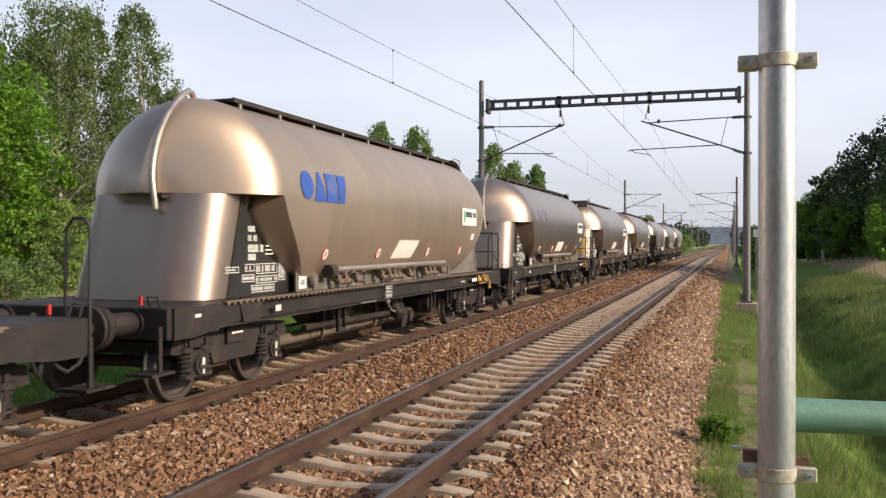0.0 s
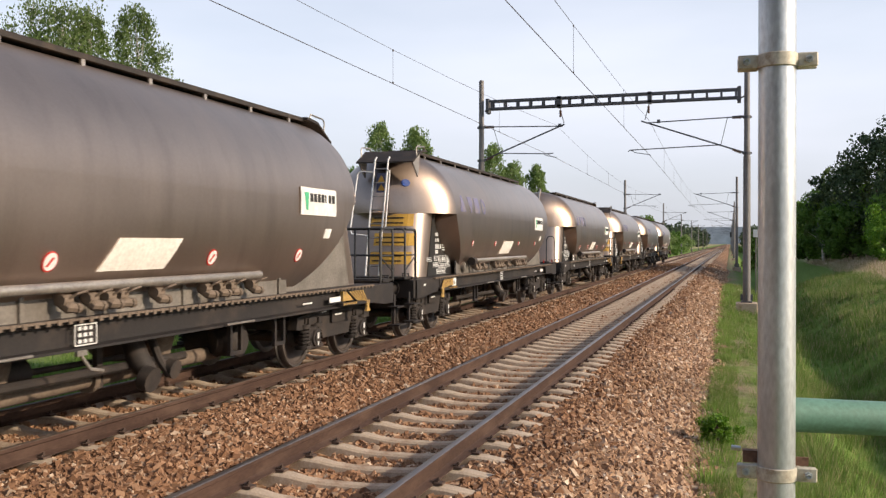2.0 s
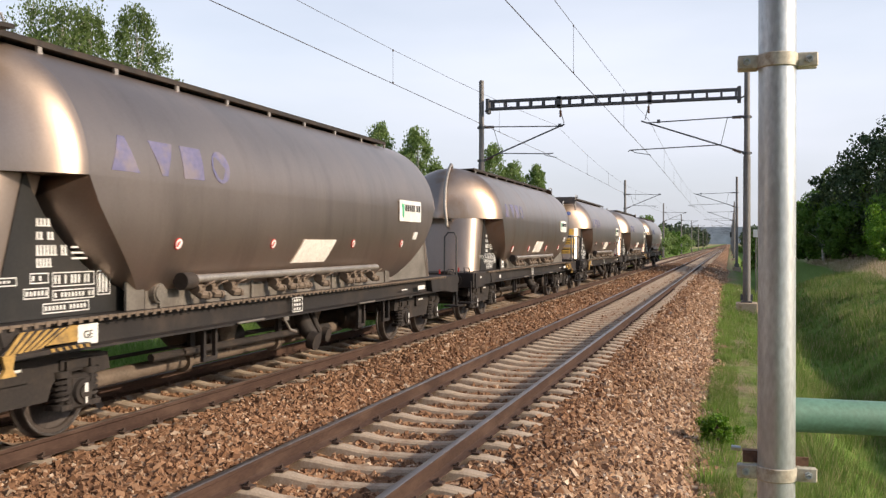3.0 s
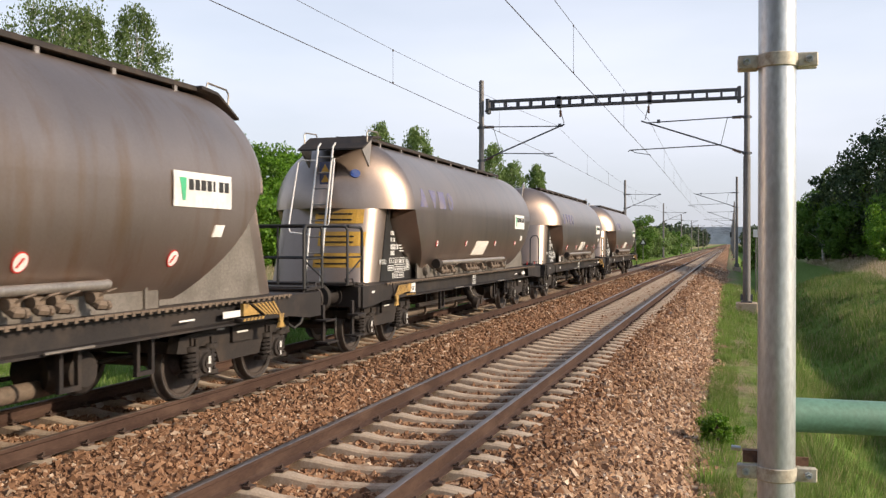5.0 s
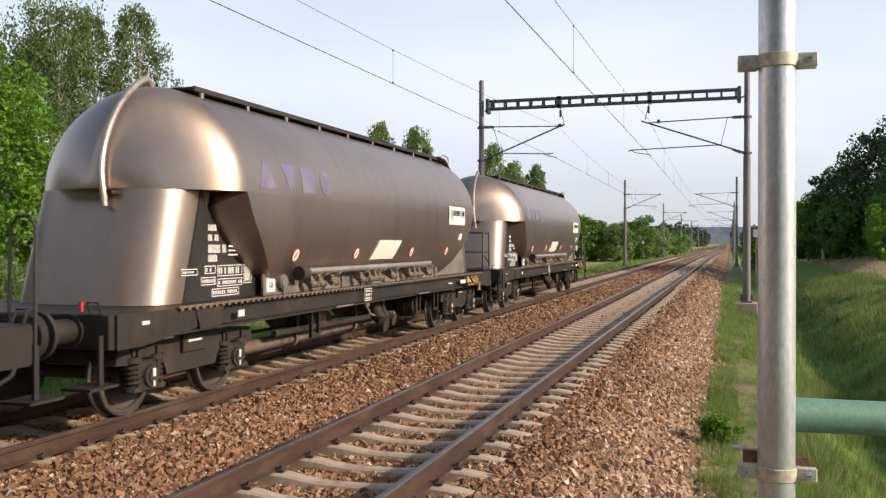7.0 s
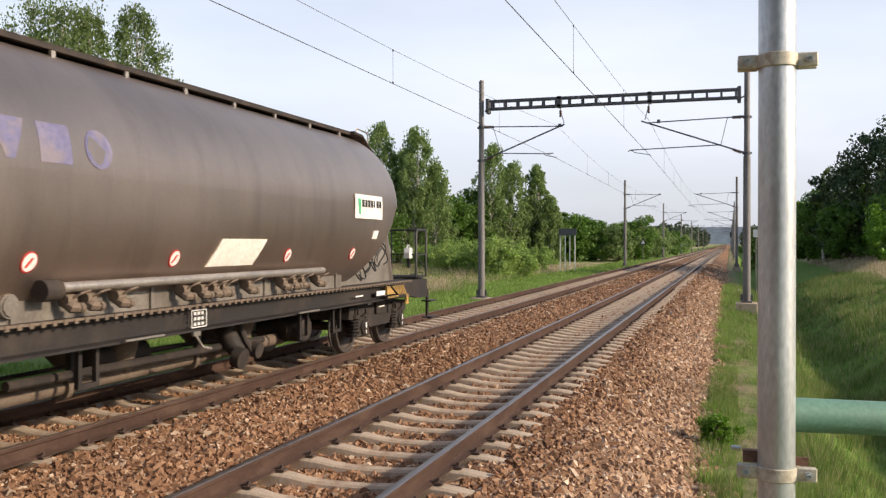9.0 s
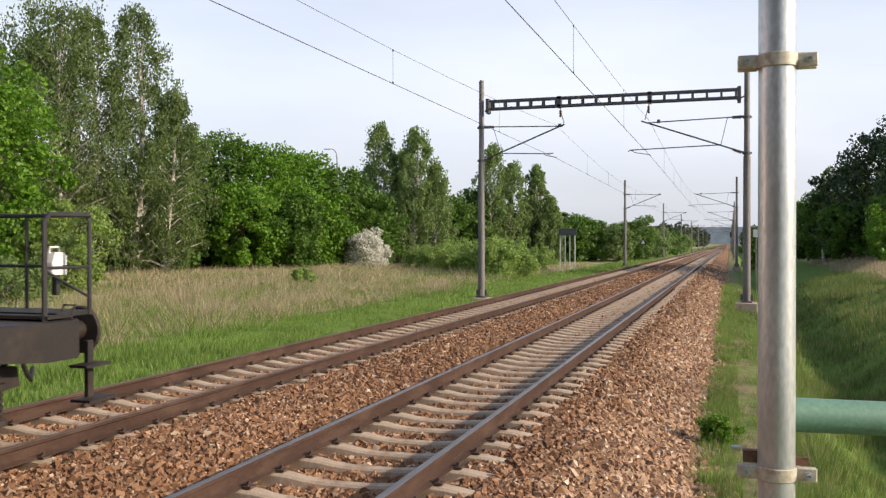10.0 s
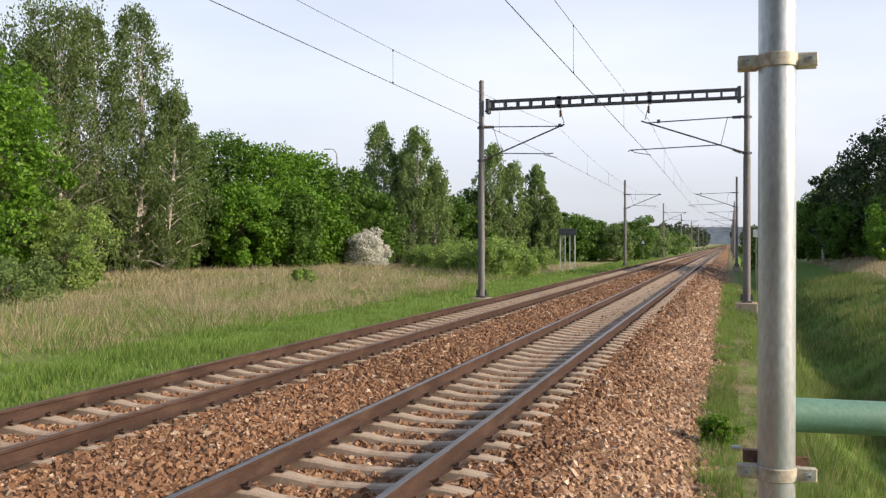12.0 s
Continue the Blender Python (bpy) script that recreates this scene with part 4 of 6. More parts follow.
def build_wagon(flip, logo, metal, label):
    """A four-axle powder silo wagon. Its handbrake platform is at +y, or at -y when flipped. The camera sees its +x side."""
    P = -1 if flip else 1
    w = empty("silo_wagon", label, "freight wagon", "wagons of the train")
    tank = part("tank", TANK_ME.copy(), metal, w, "dull silver metal silo tank")
    body = 0.23
    tank.location.y = body
    for y in (-NOSE0, -2.6, 0.0, 2.6, NOSE0):
        part("weld_seam", Shape().loft([[((HALF_W + d) * math.cos(a), y + e, Z0 + (TOP_H + d if a >= 0 else 0.0) * math.sin(a)) for a in (math.radians(5 * k) for k in range(37))] for d, e in ((-0.004, -0.03), (0.001, -0.012), (0.001, 0.012), (-0.004, 0.03))], closed=False), metal, tank)
    for s in (-1, 1):
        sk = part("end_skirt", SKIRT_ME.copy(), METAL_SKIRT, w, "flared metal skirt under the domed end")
        sk.rotation_euler = (0, 0, 0 if s < 0 else math.pi)
        pa = part("end_panel", (PANEL_P if s < 0 else PANEL_N).copy(), CHARCOAL if s < 0 else SILL, w, "dark painted side panel" if s < 0 else "grey side panel")
        pa.rotation_euler = (0, 0, 0 if s < 0 else math.pi)
        pb = part("end_panel", (PANEL_N if s < 0 else PANEL_P).copy(), SILL, w)
        pb.rotation_euler = (0, 0, 0 if s < 0 else math.pi)
        for ob in (sk, pa, pb):
            ob.location.y = body
        part("side_sheet", Shape().box((s * 1.13, 0, 1.36), (0.04, 7.3, 0.36)), SILL, w, "grimy grey side sheet below the tank", False)
        for y in (-3.4, -1.4, 1.1, 3.4):
            part("sheet_stiffener", Shape().box((s * 1.16, y, 1.35), (0.04, 0.05, 0.33)), SILL, w)
    part("panel_patch", Shape().box((1.15, -3.83, 1.35), (0.03, 0.3, 0.3)), SILL, w, "bright grey plate", False)
    # underframe
    for s in (-1, 1):
        part("solebar", Shape().prism([(s * 1.24, 0.9), (s * 1.38, 0.9), (s * 1.38, 0.925), (s * 1.28, 0.94), (s * 1.28, 1.15), (s * 1.38, 1.165), (s * 1.38, 1.19), (s * 1.24, 1.19)], 1, -7.3, 7.3), BLACK, w, "black channel beam", False)
        for sx in (-1, 1):
            part("end_beam", Shape().prism([(s * 7.3, 0.84), (s * 7.3, 1.192), (s * 5.9, 1.192), (s * 5.9, 0.95), (s * 6.9, 0.84)], 0, sx * 1.22, sx * 1.385), BLACK, w, "", False)
        part("headstock", Shape().slab((0, s * 7.32, 1.02), (2.7, 0.1, 0.36), 0.015).box((0, s * 7.2, 1.02), (2.5, 0.12, 0.3)), BLACK, w)
        for sx in (-1, 1):
            bu = part("buffer", Shape().tube([(sx * 0.875, s * 7.36, 1.03), (sx * 0.875, s * 7.4, 1.03)], 0.17, 20).tube([(sx * 0.875, s * 7.4, 1.03), (sx * 0.875, s * 7.78, 1.03)], 0.125, 20).tube([(sx * 0.875, s * 7.78, 1.03), (sx * 0.875, s * 7.93, 1.03)], 0.095, 16), BLACK, w, "black side buffer")
            part("buffer_head", Shape().tube([(sx * 0.875, s * 7.92, 1.03), (sx * 0.875, s * 7.95, 1.03), (sx * 0.875, s * 7.99, 1.03)], [0.23, 0.245, 0.21], 24), BOGIE, bu)
            part("handrail", Shape().tube([(sx * 1.25, s * 7.36, 1.2), (sx * 1.25, s * 7.42, 1.32), (sx * 1.12, s * 7.42, 1.32), (sx * 1.12, s * 7.36, 1.2)], 0.014, 6), BLACK, w)
        part("coupling_hook", Shape().slab((0, s * 7.55, 1.03), (0.08, 0.4, 0.1)).tube([(0, s * 7.7, 1.03), (0, s * 7.85, 1.0), (0, s * 7.93, 1.08), (0, s * 7.86, 1.14)], 0.035, 8), BOGIE, w)
        part("screw_coupling", Shape().tube([(-0.1, s * 7.62, 1.0), (-0.1, s * 7.82, 0.72), (0, s * 7.86, 0.62), (0.1, s * 7.82, 0.72), (0.1, s * 7.62, 1.0)], 0.02, 8), BOGIE, w)
        part("brake_hose", Shape().tube([(0.45, s * 7.36, 0.9), (0.46, s * 7.55, 0.86), (0.44, s * 7.68, 0.6), (0.38, s * 7.8, 0.52), (0.3, s * 7.92, 0.62)], 0.026, 8), INK, w, "black rubber brake hose")
        part("step_iron", Shape().box((1.22, s * 7.5, 0.5), (0.34, 0.42, 0.03)).box((1.3, s * 7.45, 0.75), (0.03, 0.06, 0.5)) if s != P else Shape().box((1.3, s * 7.55, 0.7), (0.04, 0.08, 0.55)).box((1.36, s * 7.55, 0.42), (0.22, 0.4, 0.025)).box((1.36, s * 7.5, 0.75), (0.2, 0.36, 0.025)), BLACK, w, "black footstep")
        part("bracing_gusset", Shape().prism([(s * 5.95, 1.19), (s * 5.35, 1.19), (s * 5.45, 0.92), (s * 5.85, 0.92)], 0, 1.25, 1.4), BLACK, w, "", False)
    part("centre_sill", Shape().box((0, 0, 0.98), (0.6, 14.4, 0.3)), BLACK, w, "", False)
    part("deck", Shape().box((0, 0, 1.185), (2.6, 14.6, 0.02)), BLACK, w, "", False)
    flange = Shape().box((1.4, 0, 1.2), (0.05, 12.6, 0.022))
    for k in range(90):
        flange.box((1.425, -6.25 + 0.14 * k, 1.19), (0.012, 0.05, 0.05))
    part("flange", flange, PIPE_DUST, w, "bolted edge strip", False)
    for y in (-5.52, 5.52):
        bogie(w, y)
    # brake gear
    part("air_tank", Shape().tube([(0.75, 2.35, 0.62), (0.78, 2.4, 0.62), (0.78, 2.4, 0.62)], [0.15, 0.2, 0.2], 18).tube([(0.3, 2.6, 0.62), (1.02, 2.6, 0.62), (1.06, 2.6, 0.62)], [0.21, 0.21, 0.15], 20), BOGIE, w, "dark brake air reservoir")
    part("brake_cylinder", Shape().tube([(0.5, -1.6, 0.62), (0.5, -0.7, 0.62)], 0.16, 16).tube([(0.5, -0.7, 0.62), (0.5, 0.9, 0.6)], 0.03, 8), BOGIE, w)
    part("brake_rod", Shape().tube([(0.2, -4.6, 0.55), (0.3, 4.6, 0.55)], 0.025, 8).tube([(0.9, -3.2, 0.6), (0.9, 1.5, 0.56)], 0.05, 8).box((0.7, 0.2, 0.6), (0.06, 0.1, 0.5)).box((0.7, -2.1, 0.66), (0.06, 0.1, 0.44)), BOGIE, w)
    part("discharge_outlet", Shape().tube([(0.9, 0.5, 0.85), (1.0, 0.5, 0.62), (1.12, 0.55, 0.45)], [0.12, 0.13, 0.1], 12).tube([(0.95, 0.78, 0.85), (1.05, 0.8, 0.6), (1.15, 0.85, 0.42)], 0.05, 8).tube([(1.1, 0.45, 0.45), (1.22, 0.45, 0.42)], 0.14, 14).tube([(1.1, 0.9, 0.5), (1.2, 0.9, 0.48)], 0.11, 12), BOGIE, w, "grimy discharge pipe fittings")
    part("discharge_pipe", Shape().tube([(0.62, -4.2, 0.42), (0.62, 2.6, 0.46)], 0.09, 12).tube([(0.62, -2.2, 0.43), (0.62, -2.12, 0.43)], 0.14, 12).tube([(0.62, 0.1, 0.44), (0.62, 0.18, 0.44)], 0.14, 12).tube([(0.62, -1.2, 0.43), (0.62, -1.2, 0.9)], [0.1, 0.22], 12).tube([(0.62, 1.4, 0.45), (0.62, 1.4, 0.9)], [0.1, 0.22], 12), PIPE_DUST, w, "dusty brown discharge pipe")
    for y in (-1.2, 1.4):
        part("hopper_outlet", Shape().tube([(0.1, y, 0.5), (0.1, y, 1.0)], [0.3, 0.75], 16), BLACK, w)
    for y in (-2.6, 2.05, 3.2):
        part("hanger_bracket", Shape().box((1.2, y, 0.72), (0.05, 0.05, 0.4)).box((1.2, y + 0.25, 0.72), (0.05, 0.05, 0.4)).box((1.2, y + 0.12, 0.52), (0.05, 0.3, 0.05)), BLACK, w, "", False)
    part("brake_lever", Shape().box((1.4, -0.9, 0.88), (0.03, 0.14, 0.05)).tube([(1.38, -0.9, 0.88), (1.42, -0.8, 0.72), (1.42, -0.62, 0.68)], 0.018, 6), PIPE, w, "light grey changeover lever")
    for y in (-1.9, 1.9):
        part("edge_rail", Shape().tube([(1.43, y - 0.3, 0.93), (1.43, y + 0.35, 0.93)], 0.014, 6), PIPE, w)
    # discharge gear along the side
    part("air_main", Shape().tube([(1.32, -3.1, 1.5), (1.34, -2.9, 1.5), (1.34, 2.55, 1.5), (1.26, 2.66, 1.5)], 0.05, 12), PIPE, w, "dusty grey air pipe")
    part("pipe_end", Shape().tube([(1.32, -3.24, 1.48), (1.32, -3.02, 1.48)], 0.1, 14), BOGIE, w)
    part("round_cap", Shape().tube([(1.14, -3.48, 1.36), (1.22, -3.48, 1.36)], 0.11, 18).tube([(1.22, -3.48, 1.36), (1.24, -3.48, 1.36)], 0.09, 18), SILL, w)
    for y, n in ((-2.85, 3), (-1.0, 5), (1.35, 4)):
        for k in range(n):
            v = part("valve", VALVE_ME, PIPE_DUST, w, "grimy discharge valve")
            v.location = (0, y + (0.31 + 0.05 * math.sin(2.1 * k + y)) * k, -0.03)
    # roof walkway
    wk = part("walkway", Shape().box((0.35, 0.35 * P, 3.9), (0.5, 10.3, 0.03)), BOGIE, w, "dark grating walkway along the roof", False)
    for x in (0.1, 0.62):
        part("kick_rail", Shape().box((x, 0.35 * P, 3.895), (0.03, 10.3, 0.06)), BOGIE, wk, "", False)
    for k in range(9):
        part("bracket", Shape().box((0.61, -4.6 + 1.17 * k, 3.835), (0.03, 0.06, 0.14)), PIPE, wk, "", False)
    for k in range(3):
        part("hatch", Shape().tube([(-0.25, -3 + 3 * k, 3.82), (-0.25, -3 + 3 * k, 3.97)], 0.28, 20).tube([(-0.25, -3 + 3 * k, 3.97), (-0.25, -3 + 3 * k, 4.0)], 0.31, 20), PIPE, w, "round filling hatch")
    # platform end
    e = P
    part("platform", Shape().box((0, e * 7.42, 1.24), (2.5, 0.5, 0.04)).box((0.0, e * 7.15, 1.23), (2.6, 0.3, 0.03)), BLACK, w, "black chequer plate platform", False)
    ys, yo = e * 7.02, e * 7.62
    railing = part("railing", Shape().tube([(1.25, yo, 1.22), (1.25, yo, 2.12), (1.22, yo, 2.17), (1.17, yo, 2.18), (-1.17, yo, 2.18), (-1.25, yo, 2.1), (-1.25, yo, 1.22)], 0.022, 8), INK, w, "black tube railing")
    part("side_rail", Shape().tube([(1.25, ys, 0.95), (1.25, ys, 2.1), (1.25, ys + e * 0.06, 2.17), (1.25, yo, 2.18)], 0.026, 8), INK, railing)
    part("middle_bar", Shape().tube([(1.25, yo, 1.68), (-1.25, yo, 1.68)], 0.016, 8), INK, railing)
    part("middle_bar", Shape().tube([(1.25, ys, 1.68), (1.25, yo, 1.68)], 0.016, 8), INK, railing)
    part("brace", Shape().tube([(1.25, ys, 1.66), (1.25, yo - e * 0.03, 1.4)], 0.014, 8), INK, railing)
    for x in (0.5, -0.45):
        part("post", Shape().tube([(x, yo, 1.22), (x, yo, 2.18)], 0.018, 8), INK, railing)
    part("brake_wheel", Shape().tube([(-0.75 + 0.18 * math.cos(a), e * 7.5, 1.8 + 0.18 * math.sin(a)) for a in (2 * math.pi * k / 20 for k in range(21))], 0.012, 6).tube([(-0.75, e * 7.5, 1.24), (-0.75, e * 7.5, 1.8)], 0.025, 8), INK, w, "black handbrake wheel")
    lad = Shape()
    lz, ly = [1.25, 2.28, 3.63, 3.7], [6.92, 6.72, 6.39, 6.3]
    for x in (-e * 0.14, -e * 0.43):
        lad.tube([(x, e * y, z) for y, z in zip(ly, lz)], 0.018, 8)
    ladder = part("ladder", lad, WHITE, w, "pale tube ladder on the end")
    for k in range(8):
        z = 1.45 + 0.285 * k
        y = np.interp(z, lz, ly)
        part("rung", Shape().tube([(-e * 0.14, e * y, z), (-e * 0.43, e * y, z)], 0.013, 6), PIPE, ladder)
    part("ladder_guard", Shape().tube([(-e * a, e * b, c) for a, b, c in ((0.14, 6.46, 3.38), (-0.17, 6.46, 3.4), (-0.22, 6.47, 3.34), (-0.25, 6.78, 2.2), (-0.21, 6.8, 2.1), (0.14, 6.76, 2.06))], 0.014, 8), WHITE, ladder)
    part("ladder_guard", Shape().tube([(-e * a, e * b, c) for a, b, c in ((0.43, 6.45, 3.42), (0.5, 6.5, 3.4), (0.51, 6.52, 3.34), (0.51, 6.75, 2.25), (0.43, 6.74, 2.15))], 0.014, 8), WHITE, ladder)
    warn = part("warning_sign", Shape().box((-e * 0.285, e * 6.4, 3.16), (0.22, 0.015, 0.4)), BLUE_GREY, ladder, "dark blue sign with yellow triangles", False)
    for z in (3.06, 3.24):
        part("yellow_triangle", Shape().prism([(-e * 0.285 - 0.08, z - 0.06), (-e * 0.285 + 0.08, z - 0.06), (-e * 0.285, z + 0.08)], 1, e * 6.408 - 0.004, e * 6.408 + 0.004), YELLOW, warn, "", False)
    part("top_platform", Shape().prism([(e * 6.1, 3.6), (e * 6.1, 3.63), (e * 5.58, 3.9), (e * 5.2, 3.93), (e * 5.2, 3.89), (e * 5.58, 3.86)], 0, 0.72 if e > 0 else -0.42, -e * 0.88), BOGIE, w, "dark hood plate at the top of the ladder", False)
    for x in (-e * 0.82, e * 0.38):
        part("platform_bracket", Shape().prism([(e * 6.06, 3.61), (e * 5.6, 3.84), (e * 5.72, 3.32)], 0, x, x + 0.03), PIPE, w, "", False)
    for x in (0.7 if e > 0 else -0.4, -e * 0.86):
        part("top_handrail", Shape().tube([(x, e * 5.84, 3.74), (x, e * 5.86, 3.92), (x, e * 5.8, 3.97), (x, e * 5.35, 3.99), (x, e * 5.3, 3.9)], 0.014, 6), PIPE, w)
    for z, x0, x1 in ((2.4, -0.1, 0.8), (1.99, 0.0, 0.86), (1.6, -0.05, 0.82)):
        pl = Shape()
        rings = []
        for k in range(9):
            x = -e * (x0 + (x1 - x0) * k / 8)
            lo, hi = e * body + skirt_y(x, z - 0.13) + 0.012, e * body + skirt_y(x, z + 0.13) + 0.012
            rings.append([(x, e * lo, z - 0.13), (x, e * hi, z + 0.13), (x, e * (hi - 0.02), z + 0.13), (x, e * (lo - 0.02), z - 0.13)])
        plate = part("warning_plate", pl.loft(rings, caps=True), YELLOW, w, "yellow warning plate with dark lettering bars", False)
        bars = Shape()
        for r in (0.045, -0.06):
            for k in range(7):
                x = -e * (x0 + 0.1 + (x1 - x0 - 0.24) * k / 7)
                bars.box((x, e * (e * body + skirt_y(x, z + r) + 0.008), z + r), (0.09, 0.03, 0.026))
        tagged(part("plate_print", bars, INK, plate), kind="stuff")
    d = Vector((-e * 0.42, e * 0.72, 0.55)).normalized()
    c = Vector((-e * 0.55, body + e * dome_y(0.55, 3.2), 3.2))
    part("round_sticker", Shape().tube([c - d * 0.03, c + d * 0.012], 0.095, 18), BLUE, w, "small blue round sticker")
    ch = part("step_bracket", Shape().prism([(e * 4.9, 0.94), (e * 5.95, 0.92), (e * 5.95, 0.96), (e * 4.9, 0.98)], 0, 1.36, 1.47).prism([(e * 5.15, 1.15), (e * 5.7, 1.14), (e * 5.98, 0.97), (e * 5.9, 0.94), (e * 5.6, 0.94)], 0, 1.37, 1.44), BLACK, w, "bracket with yellow and black hazard stripes", False)
    part("yellow_box", Shape().prism([(e * 5.02, 1.0), (e * 5.02, 1.15), (e * 5.14, 1.15), (e * 5.42, 1.0)], 0, 1.375, 1.42), STRIPE, ch, "", False)
    for k in range(6):
        a, b = 5.2 + 0.1 * k, 5.52 + 0.075 * k
        part("stripe", Shape().prism([(e * a, 1.148), (e * (a + 0.048), 1.146), (e * (b + 0.048), 0.985 - 0.004 * k), (e * b, 0.985 - 0.004 * k)], 0, 1.435, 1.45), STRIPE, ch, "", False)
        part("stripe", Shape().prism([(e * (4.92 + 0.09 * k), 0.943), (e * (4.965 + 0.09 * k), 0.943), (e * (4.99 + 0.09 * k), 0.976), (e * (4.945 + 0.09 * k), 0.976)], 0, 1.465, 1.478), STRIPE, ch, "", False)
    part("drop_step", Shape().prism([(e * 5.84, 0.97), (e * 5.98, 0.97), (e * 5.95, 0.86), (e * 6.0, 0.79), (e * 5.83, 0.79), (e * 5.87, 0.86)], 0, 1.44, 1.475), STRIPE, ch, "", False)
    # plain end: vent pipe over the dome, handrail loops
    e = -P
    vp = [(0.03, body + e * (NOSE0 - 0.06), 3.9), (0.04, body + e * (NOSE0 + 0.01), 3.99), (0.06, body + e * (NOSE0 + 0.12), 4.01)]
    for k in range(11):
        z = 3.93 - 0.148 * k
        x = 0.07 + 0.02 * k
        vp.append((x, body + e * (dome_y(x, max(Z0, min(z - 0.05, 3.86))) + 0.085), z))
    part("vent_pipe", Shape().tube(vp + [(vp[-1][0], vp[-1][1] - e * 0.01, 2.34)], 0.042, 10), PIPE, w, "bent silver vent pipe over the domed end")
    part("pipe_clip", Shape().box((0.3, vp[-1][1] - e * 0.08, 2.5), (0.16, 0.16, 0.04)), BOGIE, w)
    if flip or logo == "blue":
        part("handrail_loop", Shape().tube([(1.3, 7.44, 0.5), (1.3, 7.46, 2.05), (1.24, 7.46, 2.15), (1.1, 7.46, 2.15), (1.02, 7.46, 2.05), (1.02, 7.44, 1.15)], 0.018, 8), INK, w, "black tube handrail")
    part("red_marker", Shape().box((0.95, e * 7.3, 1.27), (0.03, 0.03, 0.1)), RED, w)
    # markings on the seen side
    tagged(part("data_panel", printed_block(-5.12, 1.36, PANEL_X + 0.001), WHITE, w, "white stencilled data bars", False), kind="stuff")
    sign = part("route_sign", on_side(Shape(), -4.98, 0.955, -4.7, 1.145, 1.382) if flip else on_side(Shape(), -3.9, 1.24, -3.66, 1.43, 1.168), WHITE, w, "white framed sign", False)
    g = part("lettering", GE_TEXT.copy(), INK, sign)
    g.location = (1.39, -4.84, 1.012) if flip else (1.176, -3.78, 1.3)
    n0 = -0.52 if flip else -0.82
    bars = Shape()
    for z in (0.97, 1.03, 1.09):
        for k in range(3):
            on_side(bars, n0 - 0.1 + 0.075 * k, z, n0 - 0.055 + 0.075 * k, z + 0.035, 1.382)
    for a, b, c, d in ((-0.15, 0.945, 0.16, 0.957), (-0.15, 1.138, 0.16, 1.15), (-0.15, 0.945, -0.138, 1.15), (0.148, 0.945, 0.16, 1.15)):
        on_side(bars, n0 + a, b, n0 + c, d, 1.382)
    tagged(part("frame_stencil", bars, WHITE, w, "white framed stencil bars", False), kind="stuff")
    for y0, z0, y1, z1 in ((4.6, 1.0, 5.0, 1.08), (3.7, 1.03, 4.0, 1.05), (-5.0, 1.0, -4.85, 1.08), (-6.9, 1.06, -6.78, 1.1)):
        part("frame_mark", on_side(Shape(), y0, z0, y1, z1, 1.382), WHITE, w, "white frame stencil", False)
    P0 = -0.13 if flip else 0.0
    plate = part("company_plate", decal(3.47 + P0, 2.31, 4.64 + P0, 2.7, 0, 0.02), WHITE, w, "white plate with a green mark and dark bars", False)
    part("green_mark", decal(3.63 + P0, 2.38, 3.68 + P0, 2.63, -0.06, 0.026, 6, 0.02), GREEN_INK, plate)
    lets = [decal(P0 + 3.75 + 0.122 * k, 2.5, P0 + 3.75 + 0.122 * k + (0.04 if k == 4 else 0.088), 2.62, 0, 0.026, 2) for k in range(7)]
    bar = Shape()
    for s in lets:
        bar.add(s.v, s.f)
    tagged(part("plate_print", bar, INK, plate, "", False), kind="stuff")
    part("info_sheet", decal(-0.58, 1.63, 0.5, 1.96, 0.22, 0.012), CREAM, w, "cream slanted sheet", False)
    part("small_plate", decal(4.29 + P0, 1.98, 4.49 + P0, 2.12, 0.05, 0.012), WHITE, w, "", False)
    for y in (-3.5, -1.35, 1.3, 3.52):
        z, r = (1.9, 0.066) if flip else (1.74, 0.095)
        m = part("lift_mark", disc_decal(y + 0.1, z, r, 0.012), RED, w, "white and red jacking mark", False)
        part("white_disc", disc_decal(y + 0.1, z, r * 0.86, 0.016), WHITE, m, "", False)
        part("red_bar", decal(y + 0.05, z - 0.5 * r, y + 0.08, z + 0.4 * r, 0.6 * r, 0.02, 3), RED, m, "", False)
    if metal is METAL_TAG:
        mark = part("tail_marker", Shape().prism([(7.46, 1.6), (7.66, 1.6), (7.66, 1.78), (7.62, 1.82), (7.5, 1.82), (7.46, 1.72)], 0, 0.83, 0.95), WHITE, w, "white tail lamp box on a dark stem", False)
        part("handle", Shape().tube([(0.89, 7.49, 1.81), (0.89, 7.5, 1.87), (0.89, 7.62, 1.87), (0.89, 7.63, 1.81)], 0.012, 6), WHITE, mark)
        part("stem", Shape().box((0.89, 7.58, 1.5), (0.05, 0.05, 0.2)), INK, mark, "", False)
        rng = random.Random(8)
        tag = Shape()
        for k in range(6):
            y, z = 4.45 + 0.22 * k, 1.42 + 0.06 * k
            pts = [(PANEL_X + 0.006, y + 0.16 * math.cos(a * (1.3 + 0.3 * (k % 3))) + 0.03 * a, z + (0.17 + 0.03 * (k % 2)) * math.sin(a)) for a in (0.5 * j + k for j in range(13))]
            tag.tube(pts, 0.014, 5)
        tagged(part("graffiti", tag, INK, w, "dark scrawled paint strokes"), kind="stuff")
